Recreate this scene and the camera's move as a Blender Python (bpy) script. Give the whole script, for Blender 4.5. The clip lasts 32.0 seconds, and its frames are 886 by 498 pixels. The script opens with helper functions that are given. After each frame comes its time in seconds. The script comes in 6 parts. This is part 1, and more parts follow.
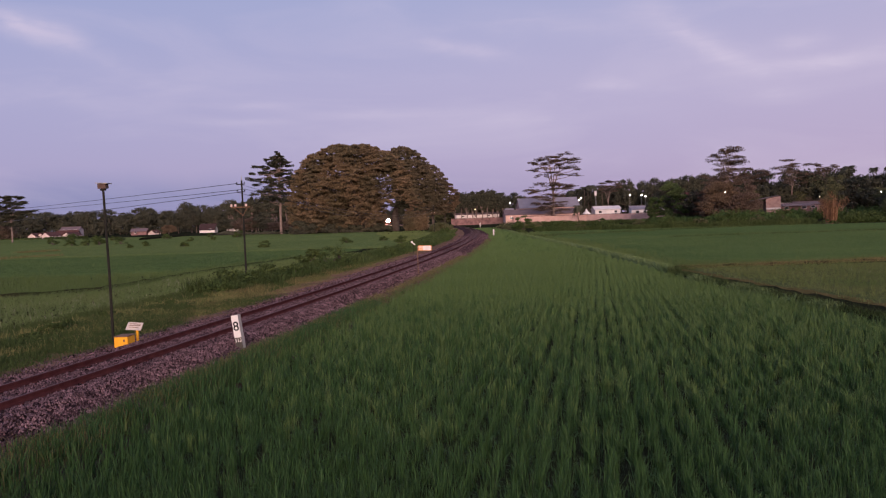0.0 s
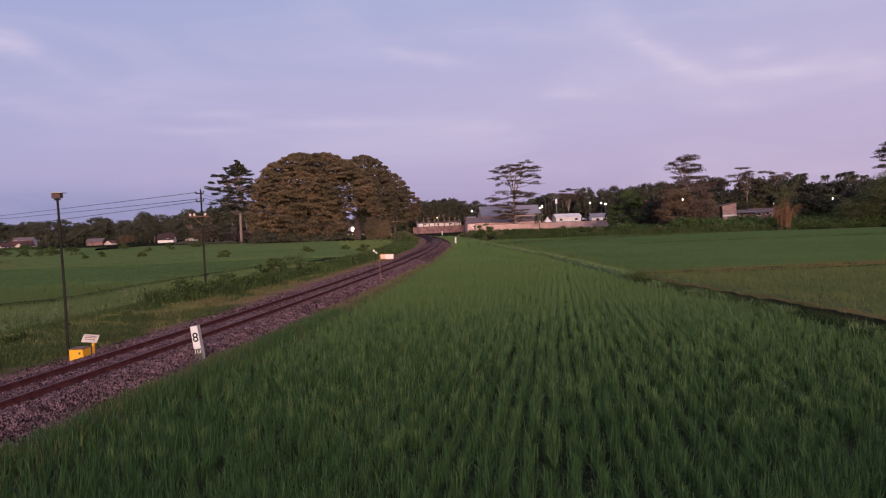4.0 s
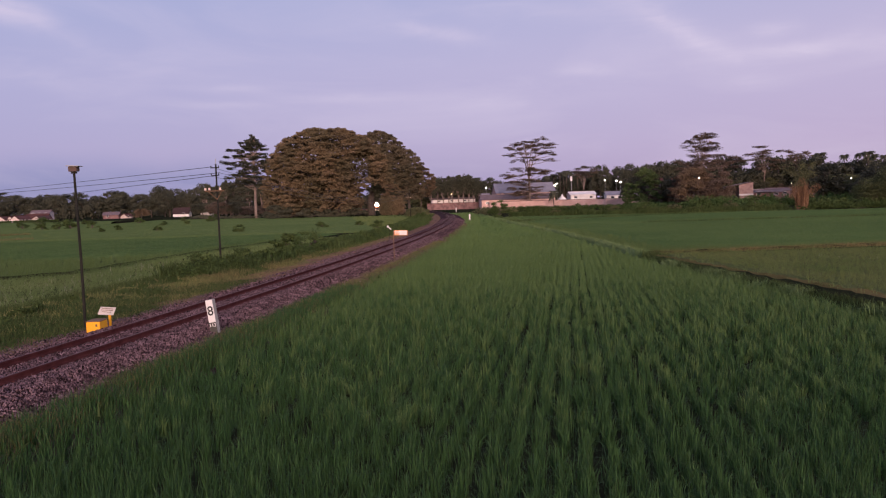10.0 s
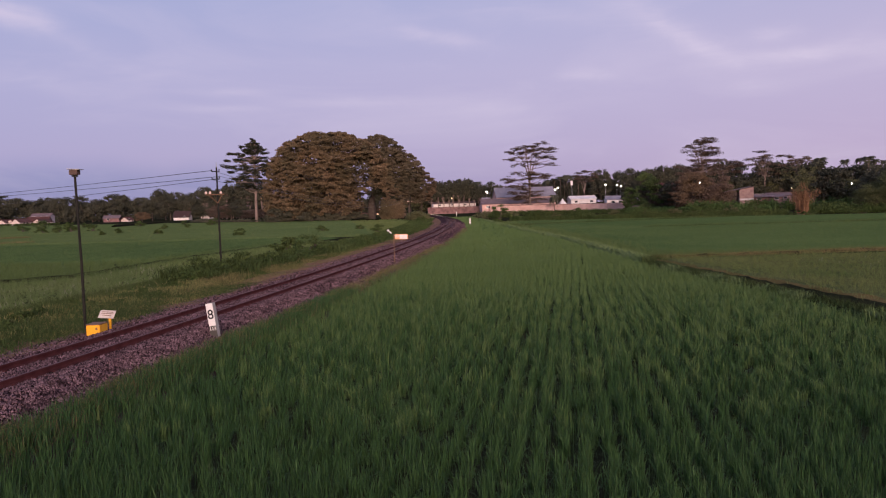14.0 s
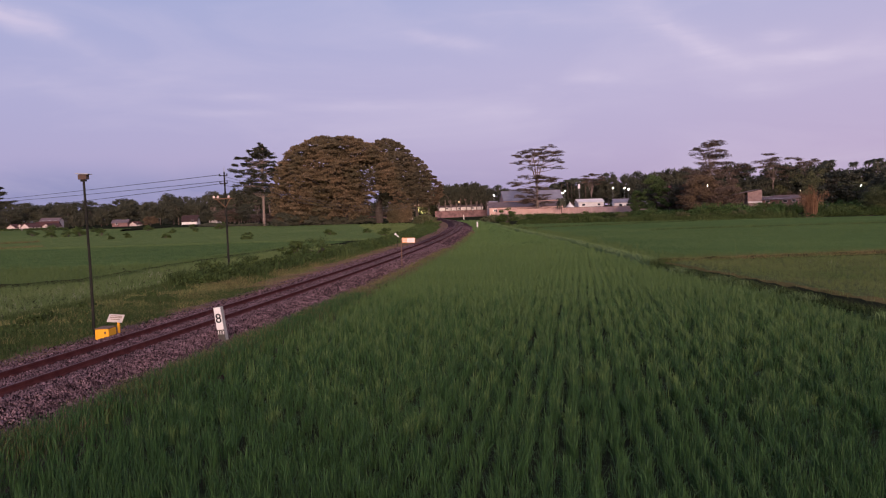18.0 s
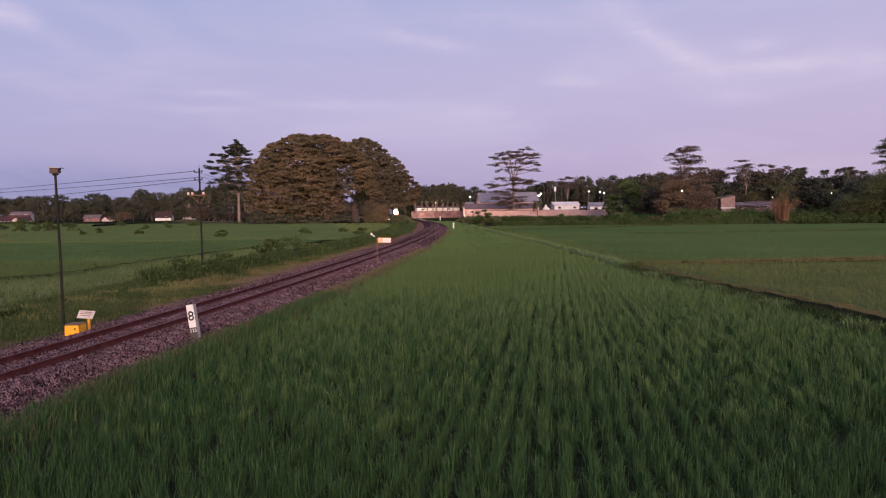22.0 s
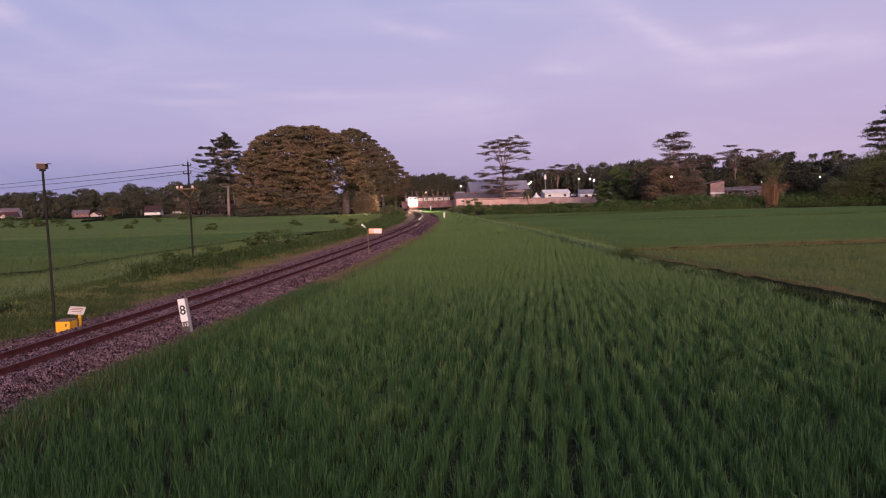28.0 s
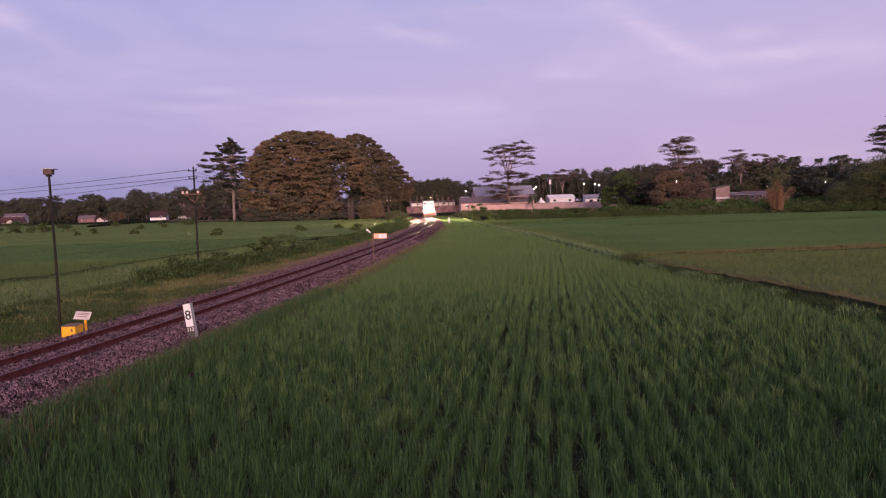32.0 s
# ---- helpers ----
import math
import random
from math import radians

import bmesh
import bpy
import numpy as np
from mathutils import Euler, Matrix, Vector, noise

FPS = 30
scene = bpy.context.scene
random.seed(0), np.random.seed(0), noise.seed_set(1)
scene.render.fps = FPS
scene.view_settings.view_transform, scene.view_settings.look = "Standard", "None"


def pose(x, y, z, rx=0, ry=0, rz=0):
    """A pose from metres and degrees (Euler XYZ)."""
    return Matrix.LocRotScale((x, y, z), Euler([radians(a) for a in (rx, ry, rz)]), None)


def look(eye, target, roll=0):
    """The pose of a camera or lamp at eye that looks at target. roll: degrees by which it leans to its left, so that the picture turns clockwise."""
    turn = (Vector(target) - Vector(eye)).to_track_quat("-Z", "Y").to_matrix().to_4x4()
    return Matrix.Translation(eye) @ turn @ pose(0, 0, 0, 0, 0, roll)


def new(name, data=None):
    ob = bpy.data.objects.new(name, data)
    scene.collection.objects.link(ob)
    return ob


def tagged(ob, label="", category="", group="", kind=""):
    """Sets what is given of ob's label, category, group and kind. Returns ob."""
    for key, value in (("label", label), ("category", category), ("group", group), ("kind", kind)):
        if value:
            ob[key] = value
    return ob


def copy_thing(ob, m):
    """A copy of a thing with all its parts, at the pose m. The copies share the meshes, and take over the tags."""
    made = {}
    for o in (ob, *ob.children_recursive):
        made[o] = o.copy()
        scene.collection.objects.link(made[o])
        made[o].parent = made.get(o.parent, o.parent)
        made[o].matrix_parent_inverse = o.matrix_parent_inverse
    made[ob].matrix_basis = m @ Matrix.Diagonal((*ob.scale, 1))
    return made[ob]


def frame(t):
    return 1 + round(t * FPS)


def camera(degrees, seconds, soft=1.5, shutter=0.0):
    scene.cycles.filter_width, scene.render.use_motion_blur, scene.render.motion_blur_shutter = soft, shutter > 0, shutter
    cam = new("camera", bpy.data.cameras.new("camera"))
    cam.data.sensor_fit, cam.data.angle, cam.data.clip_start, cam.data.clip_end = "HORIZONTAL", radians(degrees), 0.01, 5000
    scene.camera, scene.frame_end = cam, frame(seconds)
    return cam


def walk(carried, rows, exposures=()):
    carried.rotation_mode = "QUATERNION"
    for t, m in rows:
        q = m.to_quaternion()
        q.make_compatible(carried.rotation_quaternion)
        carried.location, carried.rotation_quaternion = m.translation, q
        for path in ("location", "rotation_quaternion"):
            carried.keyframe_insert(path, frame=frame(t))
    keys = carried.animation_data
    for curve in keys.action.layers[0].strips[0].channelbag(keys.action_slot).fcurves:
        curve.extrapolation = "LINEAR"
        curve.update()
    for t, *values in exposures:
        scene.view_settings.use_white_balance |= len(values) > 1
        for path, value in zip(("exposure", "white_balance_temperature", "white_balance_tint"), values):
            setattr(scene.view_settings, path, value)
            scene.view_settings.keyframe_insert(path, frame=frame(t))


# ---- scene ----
# Camera: held by hand at one spot above the paddy, turning a little.
EYE = (0.0, 0.0, 3.85)
PATH = [
    (0, 87.714, 1.953, 1.581),
    (0.5, 87.709, 2.122, 1.461),
    (1, 87.929, 2.283, 1.201),
    (1.5, 88.090, 2.332, 0.804),
    (2, 88.213, 2.447, 0.434),
    (2.5, 88.236, 2.385, -0.122),
    (3, 88.291, 2.421, -0.552),
    (3.5, 88.282, 2.324, -0.899),
    (5.5, 87.454, 2.200, -1.427),
    (6, 87.115, 2.177, -1.336),
    (6.5, 86.897, 2.183, -1.381),
    (7, 86.703, 2.247, -1.280),
    (7.5, 86.713, 2.141, -1.159),
    (8, 86.493, 2.161, -1.016),
    (8.5, 86.543, 2.171, -0.799),
    (9, 86.577, 2.074, -0.436),
    (9.5, 86.596, 1.954, -0.311),
    (10, 86.565, 1.723, -0.134),
    (10.5, 86.659, 1.903, -0.100),
    (11, 86.592, 2.098, 0.008),
    (11.5, 86.618, 2.188, -0.033),
    (12, 86.652, 2.146, 0.038),
    (12.5, 86.614, 1.930, -0.025),
    (13, 86.711, 1.797, -0.103),
    (13.5, 86.772, 1.675, -0.083),
    (14, 86.857, 1.598, -0.101),
    (14.5, 86.936, 1.638, -0.151),
    (16.5, 87.175, 1.706, 0.070),
    (17, 87.200, 1.791, 0.186),
    (17.5, 87.197, 1.778, 0.213),
    (18, 87.128, 1.752, 0.417),
    (18.5, 87.173, 1.867, 0.406),
    (19, 87.181, 1.942, 0.409),
    (19.5, 87.146, 1.854, 0.230),
    (20, 87.167, 1.565, -0.120),
    (20.5, 87.106, 1.044, -0.563),
    (21, 87.130, 0.697, -0.908),
    (21.5, 87.157, 0.578, -1.239),
    (22, 87.137, 0.775, -1.275),
    (22.5, 86.983, 0.928, -1.523),
    (23, 86.887, 1.078, -1.613),
    (23.5, 86.768, 1.164, -1.534),
    (24, 86.733, 1.308, -1.636),
    (24.5, 86.690, 1.393, -1.621),
    (25, 86.677, 1.506, -1.605),
    (25.5, 86.708, 1.474, -1.610),
    (27.5, 86.451, 1.589, -1.848),
    (28, 86.383, 1.690, -1.962),
    (28.5, 86.437, 1.674, -2.063),
    (29, 86.569, 1.704, -2.027),
    (29.5, 86.736, 1.706, -2.085),
    (30, 86.815, 1.795, -2.082),
    (30.5, 86.905, 1.730, -2.135),
    (31, 86.885, 1.747, -2.131),
    (31.5, 86.852, 1.881, -1.949),
    (32, 86.753, 1.739, -1.610),
]

cam = camera(58.15, 32.0, soft=1.15)
walk(cam, [(t, pose(*EYE, a, b, c)) for t, a, b, c in PATH],
     exposures=[(0, -0.05, 6500, 10), (2, -0.06, 6500, 10), (3.5, 0.0, 6500, 10), (6, 0.09, 6500, 10), (8, 0.10, 6500, 10), (10, 0.05, 6500, 10), (14, 0.03, 6500, 10), (18, 0.03, 6500, 10), (22, 0.08, 6500, 10), (25, 0.06, 6500, 12), (28, 0.05, 6500, 16), (32, 0.05, 6500, 24)])

# ---- world and light ----
SUN_ELEV, SUN_ROT = radians(9), radians(173)


def make_world():
    w = bpy.data.worlds.new("sky")
    scene.world = w
    w.use_nodes = True
    nt = w.node_tree
    nt.nodes.clear()
    N, L = nt.nodes.new, nt.links.new
    out = N("ShaderNodeOutputWorld")
    bg = N("ShaderNodeBackground")
    L(bg.outputs[0], out.inputs[0])
    sky = N("ShaderNodeTexSky")
    sky.sky_type, sky.sun_disc = "NISHITA", False
    sky.sun_elevation, sky.sun_rotation = SUN_ELEV, SUN_ROT
    geo = N("ShaderNodeTexCoord")
    sep = N("ShaderNodeSeparateXYZ")
    L(geo.outputs["Generated"], sep.inputs[0])
    ramp = N("ShaderNodeValToRGB")
    L(sep.outputs[2], ramp.inputs[0])
    cr = ramp.color_ramp
    stops = [(0.0, (0.36, 0.290, 0.51)), (0.06, (0.415, 0.338, 0.565)), (0.16, (0.445, 0.392, 0.61)),
             (0.32, (0.350, 0.385, 0.625)), (1.0, (0.32, 0.36, 0.60))]
    while len(cr.elements) < len(stops):
        cr.elements.new(0.5)
    for e, (p, c) in zip(cr.elements, stops):
        e.position, e.color = p, (*c, 1)
    # thin drifting cirrus, stretched sideways
    mp = N("ShaderNodeMapping")
    mp.inputs["Scale"].default_value = (2.0, 2.0, 9.0)
    mp.inputs["Rotation"].default_value = (0.0, radians(10), 0.0)
    L(geo.outputs["Generated"], mp.inputs[0])
    nz = N("ShaderNodeTexNoise")
    nz.inputs["Scale"].default_value, nz.inputs["Detail"].default_value = 1.6, 8
    nz.inputs["Roughness"].default_value, nz.inputs["Distortion"].default_value = 0.55, 0.6
    L(mp.outputs[0], nz.inputs["Vector"])
    cl = N("ShaderNodeMapRange")
    cl.inputs["From Min"].default_value, cl.inputs["From Max"].default_value = 0.48, 0.78
    cl.inputs["To Max"].default_value = 0.36
    L(nz.outputs[0], cl.inputs["Value"])
    base = cl.outputs[0]
    nf = N("ShaderNodeTexNoise")
    nf.inputs["Scale"].default_value, nf.inputs["Detail"].default_value = 6.0, 9
    nf.inputs["Roughness"].default_value, nf.inputs["Distortion"].default_value = 0.6, 0.8
    L(mp.outputs[0], nf.inputs["Vector"])

    def mth(op, a, b=None):
        m = N("ShaderNodeMath")
        m.operation = op
        for i, v in enumerate((a, b)):
            if v is None:
                continue
            if isinstance(v, (int, float)):
                m.inputs[i].default_value = v
            else:
                L(v, m.inputs[i])
        return m.outputs[0]

    # ragged edges for the wisps: two warps and a fibrous grain
    warp = N("ShaderNodeTexNoise")
    warp.inputs["Scale"].default_value, warp.inputs["Detail"].default_value = 9.0, 6
    L(geo.outputs["Generated"], warp.inputs["Vector"])
    wsep = N("ShaderNodeSeparateXYZ")
    L(warp.outputs["Color"], wsep.inputs[0])
    grain = N("ShaderNodeMapRange")
    grain.inputs["From Min"].default_value, grain.inputs["From Max"].default_value = 0.30, 0.66
    grain.inputs["To Min"].default_value = 0.40
    L(nf.outputs[0], grain.inputs["Value"])
    front = mth("GREATER_THAN", sep.outputs[1], 0.0)
    # the brighter wisps: direction x, direction z, half-length, half-height, lean, strength
    for cx, cz, lx, lz, lean, k in [(-0.445, 0.212, 0.050, 0.012, -0.35, 0.62), (-0.470, 0.228, 0.040, 0.010, -0.2, 0.40), (0.005, 0.205, 0.065, 0.009, -0.17, 0.66),
                                    (0.245, 0.220, 0.065, 0.026, -0.35, 0.36), (0.300, 0.190, 0.055, 0.018, -0.62, 0.50), (0.328, 0.168, 0.026, 0.010, -0.6, 0.42),
                                    (0.375, 0.181, 0.024, 0.009, 0.0, 0.55), (0.385, 0.157, 0.045, 0.008, -0.02, 0.70), (0.425, 0.163, 0.040, 0.014, 0.3, 0.30), (0.475, 0.154, 0.030, 0.012, -0.1, 0.55),
                                    (0.178, 0.151, 0.026, 0.007, -0.1, 0.48), (0.363, 0.125, 0.024, 0.006, 0.0, 0.34), (-0.246, 0.140, 0.042, 0.005, 0.0, 0.34), (-0.254, 0.121, 0.045, 0.004, 0.0, 0.26),
                                    (-0.094, 0.128, 0.08, 0.006, 0.0, 0.26), (0.12, 0.225, 0.10, 0.015, -0.1, 0.24), (-0.40, 0.150, 0.12, 0.012, 0.0, 0.22), (0.10, 0.120, 0.12, 0.014, 0.0, 0.22)]:
        dx = mth("ADD", mth("SUBTRACT", sep.outputs[0], cx), mth("MULTIPLY", mth("SUBTRACT", wsep.outputs[0], 0.5), lx * 1.6))
        dz = mth("SUBTRACT", mth("SUBTRACT", sep.outputs[2], cz), mth("MULTIPLY", dx, lean))
        dz = mth("ADD", dz, mth("MULTIPLY", mth("SUBTRACT", wsep.outputs[2], 0.5), lz * 3.4))
        r = mth("ADD", mth("POWER", mth("DIVIDE", dx, lx), 2), mth("POWER", mth("DIVIDE", dz, lz), 2))
        g = mth("MULTIPLY", mth("EXPONENT", mth("MULTIPLY", r, -1.0)), k)
        base = mth("ADD", base, mth("MULTIPLY", mth("MULTIPLY", g, grain.outputs[0]), front))
    base = mth("MINIMUM", base, 0.95)
    mixc = N("ShaderNodeMixRGB")
    mixc.use_clamp = False
    L(base, mixc.inputs[0])
    # cooler to the left, pinker to the right
    side = N("ShaderNodeMapRange")
    side.inputs["From Min"].default_value, side.inputs["From Max"].default_value = -0.5, 0.5
    L(sep.outputs[0], side.inputs["Value"])
    tint = N("ShaderNodeMixRGB")
    L(side.outputs[0], tint.inputs[0])
    tint.inputs[1].default_value, tint.inputs[2].default_value = (0.87, 0.93, 0.975, 1), (1.09, 1.05, 1.00, 1)
    mul = N("ShaderNodeMixRGB")
    mul.blend_type = "MULTIPLY"
    mul.inputs[0].default_value = 1.0
    L(ramp.outputs[0], mul.inputs[1])
    L(tint.outputs[0], mul.inputs[2])
    # a low blue-grey bank of haze along the horizon, thinning to the right
    low = N("ShaderNodeMapRange")
    low.interpolation_type = "SMOOTHSTEP"
    low.inputs["From Min"].default_value, low.inputs["From Max"].default_value = 0.075, 0.026
    L(mth("ADD", sep.outputs[2], mth("MULTIPLY", mth("SUBTRACT", wsep.outputs[2], 0.5), 0.03)), low.inputs["Value"])
    thin = N("ShaderNodeMapRange")
    thin.interpolation_type = "SMOOTHSTEP"
    thin.inputs["From Min"].default_value, thin.inputs["From Max"].default_value = 0.30, -0.42
    L(sep.outputs[0], thin.inputs["Value"])
    haze = N("ShaderNodeMixRGB")
    haze.blend_type = "MULTIPLY"
    L(mth("MULTIPLY", low.outputs[0], thin.outputs[0]), haze.inputs[0])
    L(mul.outputs[0], haze.inputs[1])
    haze.inputs[2].default_value = (0.66, 0.79, 0.90, 1)
    L(haze.outputs[0], mixc.inputs[1])
    mixc.inputs[2].default_value = (0.62, 0.53, 0.70, 1)
    add = N("ShaderNodeMixRGB")
    add.blend_type = "ADD"
    add.inputs[0].default_value = 0.012
    L(mixc.outputs[0], add.inputs[1])
    L(sky.outputs[0], add.inputs[2])
    L(add.outputs[0], bg.inputs[0])
    bg.inputs[1].default_value = 1.0


make_world()
sun = new("sun", bpy.data.lights.new("sun", "SUN"))
sun.data.energy, sun.data.angle, sun.data.color = 4.1, radians(22), (1.0, 0.71, 0.585)
sun.matrix_world = look((5, -40, 6.4), (0, 0, 0))

# ---- materials ----


def mat(name, c1, c2, scale=3.0, rough=0.8, metal=0.0, bump=0.0, fine=0.0, island=0.0, objrand=0.0, coat=None, spec=0.3):
    """Two-scale noise between two colours; fine: small grain; island / objrand: change from piece to piece."""
    m = bpy.data.materials.new(name)
    m.use_nodes = True
    nt = m.node_tree
    N, L = nt.nodes.new, nt.links.new
    b = nt.nodes["Principled BSDF"]
    tc = N("ShaderNodeTexCoord")
    n1 = N("ShaderNodeTexNoise")
    n1.inputs["Scale"].default_value, n1.inputs["Detail"].default_value = scale, 6
    L(tc.outputs["Object"], n1.inputs["Vector"])
    mr = N("ShaderNodeMapRange")
    mr.inputs["From Min"].default_value, mr.inputs["From Max"].default_value = 0.3, 0.7
    L(n1.outputs[0], mr.inputs["Value"])
    fac = mr.outputs[0]
    n2 = N("ShaderNodeTexNoise")
    n2.inputs["Scale"].default_value, n2.inputs["Detail"].default_value = scale * 11, 4
    L(tc.outputs["Object"], n2.inputs["Vector"])
    mix = N("ShaderNodeMixRGB")
    L(fac, mix.inputs[0])
    mix.inputs[1].default_value, mix.inputs[2].default_value = (*c1, 1), (*c2, 1)
    col = mix.outputs[0]

    def brighten(src, amount, col):
        hs = N("ShaderNodeHueSaturation")
        r = N("ShaderNodeMapRange")
        r.inputs["To Min"].default_value, r.inputs["To Max"].default_value = 1 - amount, 1 + amount
        L(src, r.inputs["Value"])
        L(r.outputs[0], hs.inputs["Value"])
        L(col, hs.inputs["Color"])
        return hs.outputs[0]
    if fine:
        col = brighten(n2.outputs[0], fine, col)
    if island:
        g = N("ShaderNodeNewGeometry")
        col = brighten(g.outputs["Random Per Island"], island, col)
    if objrand:
        o = N("ShaderNodeObjectInfo")
        col = brighten(o.outputs["Random"], objrand, col)
    L(col, b.inputs["Base Color"])
    b.inputs["Roughness"].default_value, b.inputs["Metallic"].default_value = rough, metal
    b.inputs["Specular IOR Level"].default_value = spec
    if bump:
        bp = N("ShaderNodeBump")
        bp.inputs["Strength"].default_value, bp.inputs["Distance"].default_value = bump, 0.02
        L(n2.outputs[0], bp.inputs["Height"])
        L(bp.outputs[0], b.inputs["Normal"])
    return m


def glow(name, colour, strength):
    m = bpy.data.materials.new(name)
    m.use_nodes = True
    b = m.node_tree.nodes["Principled BSDF"]
    b.inputs["Base Color"].default_value = (0.8, 0.8, 0.8, 1)
    b.inputs["Emission Color"].default_value = (*colour, 1)
    b.inputs["Emission Strength"].default_value = strength
    return m


def leafy(name, c1, c2, scale, island=0.35, trans=0.25, rough=0.8, spec=0.06):
    """Foliage: noise, change from leaf to leaf, some light through the blade."""
    m = mat(name, c1, c2, scale, rough, island=island, spec=spec)
    nt = m.node_tree
    b, out = nt.nodes["Principled BSDF"], nt.nodes["Material Output"]
    tr = nt.nodes.new("ShaderNodeBsdfTranslucent")
    mx = nt.nodes.new("ShaderNodeMixShader")
    mx.inputs[0].default_value = trans
    src = b.inputs["Base Color"].links[0].from_socket
    nt.links.new(src, tr.inputs[0])
    nt.links.new(b.outputs[0], mx.inputs[1])
    nt.links.new(tr.outputs[0], mx.inputs[2])
    nt.links.new(mx.outputs[0], out.inputs[0])
    return m


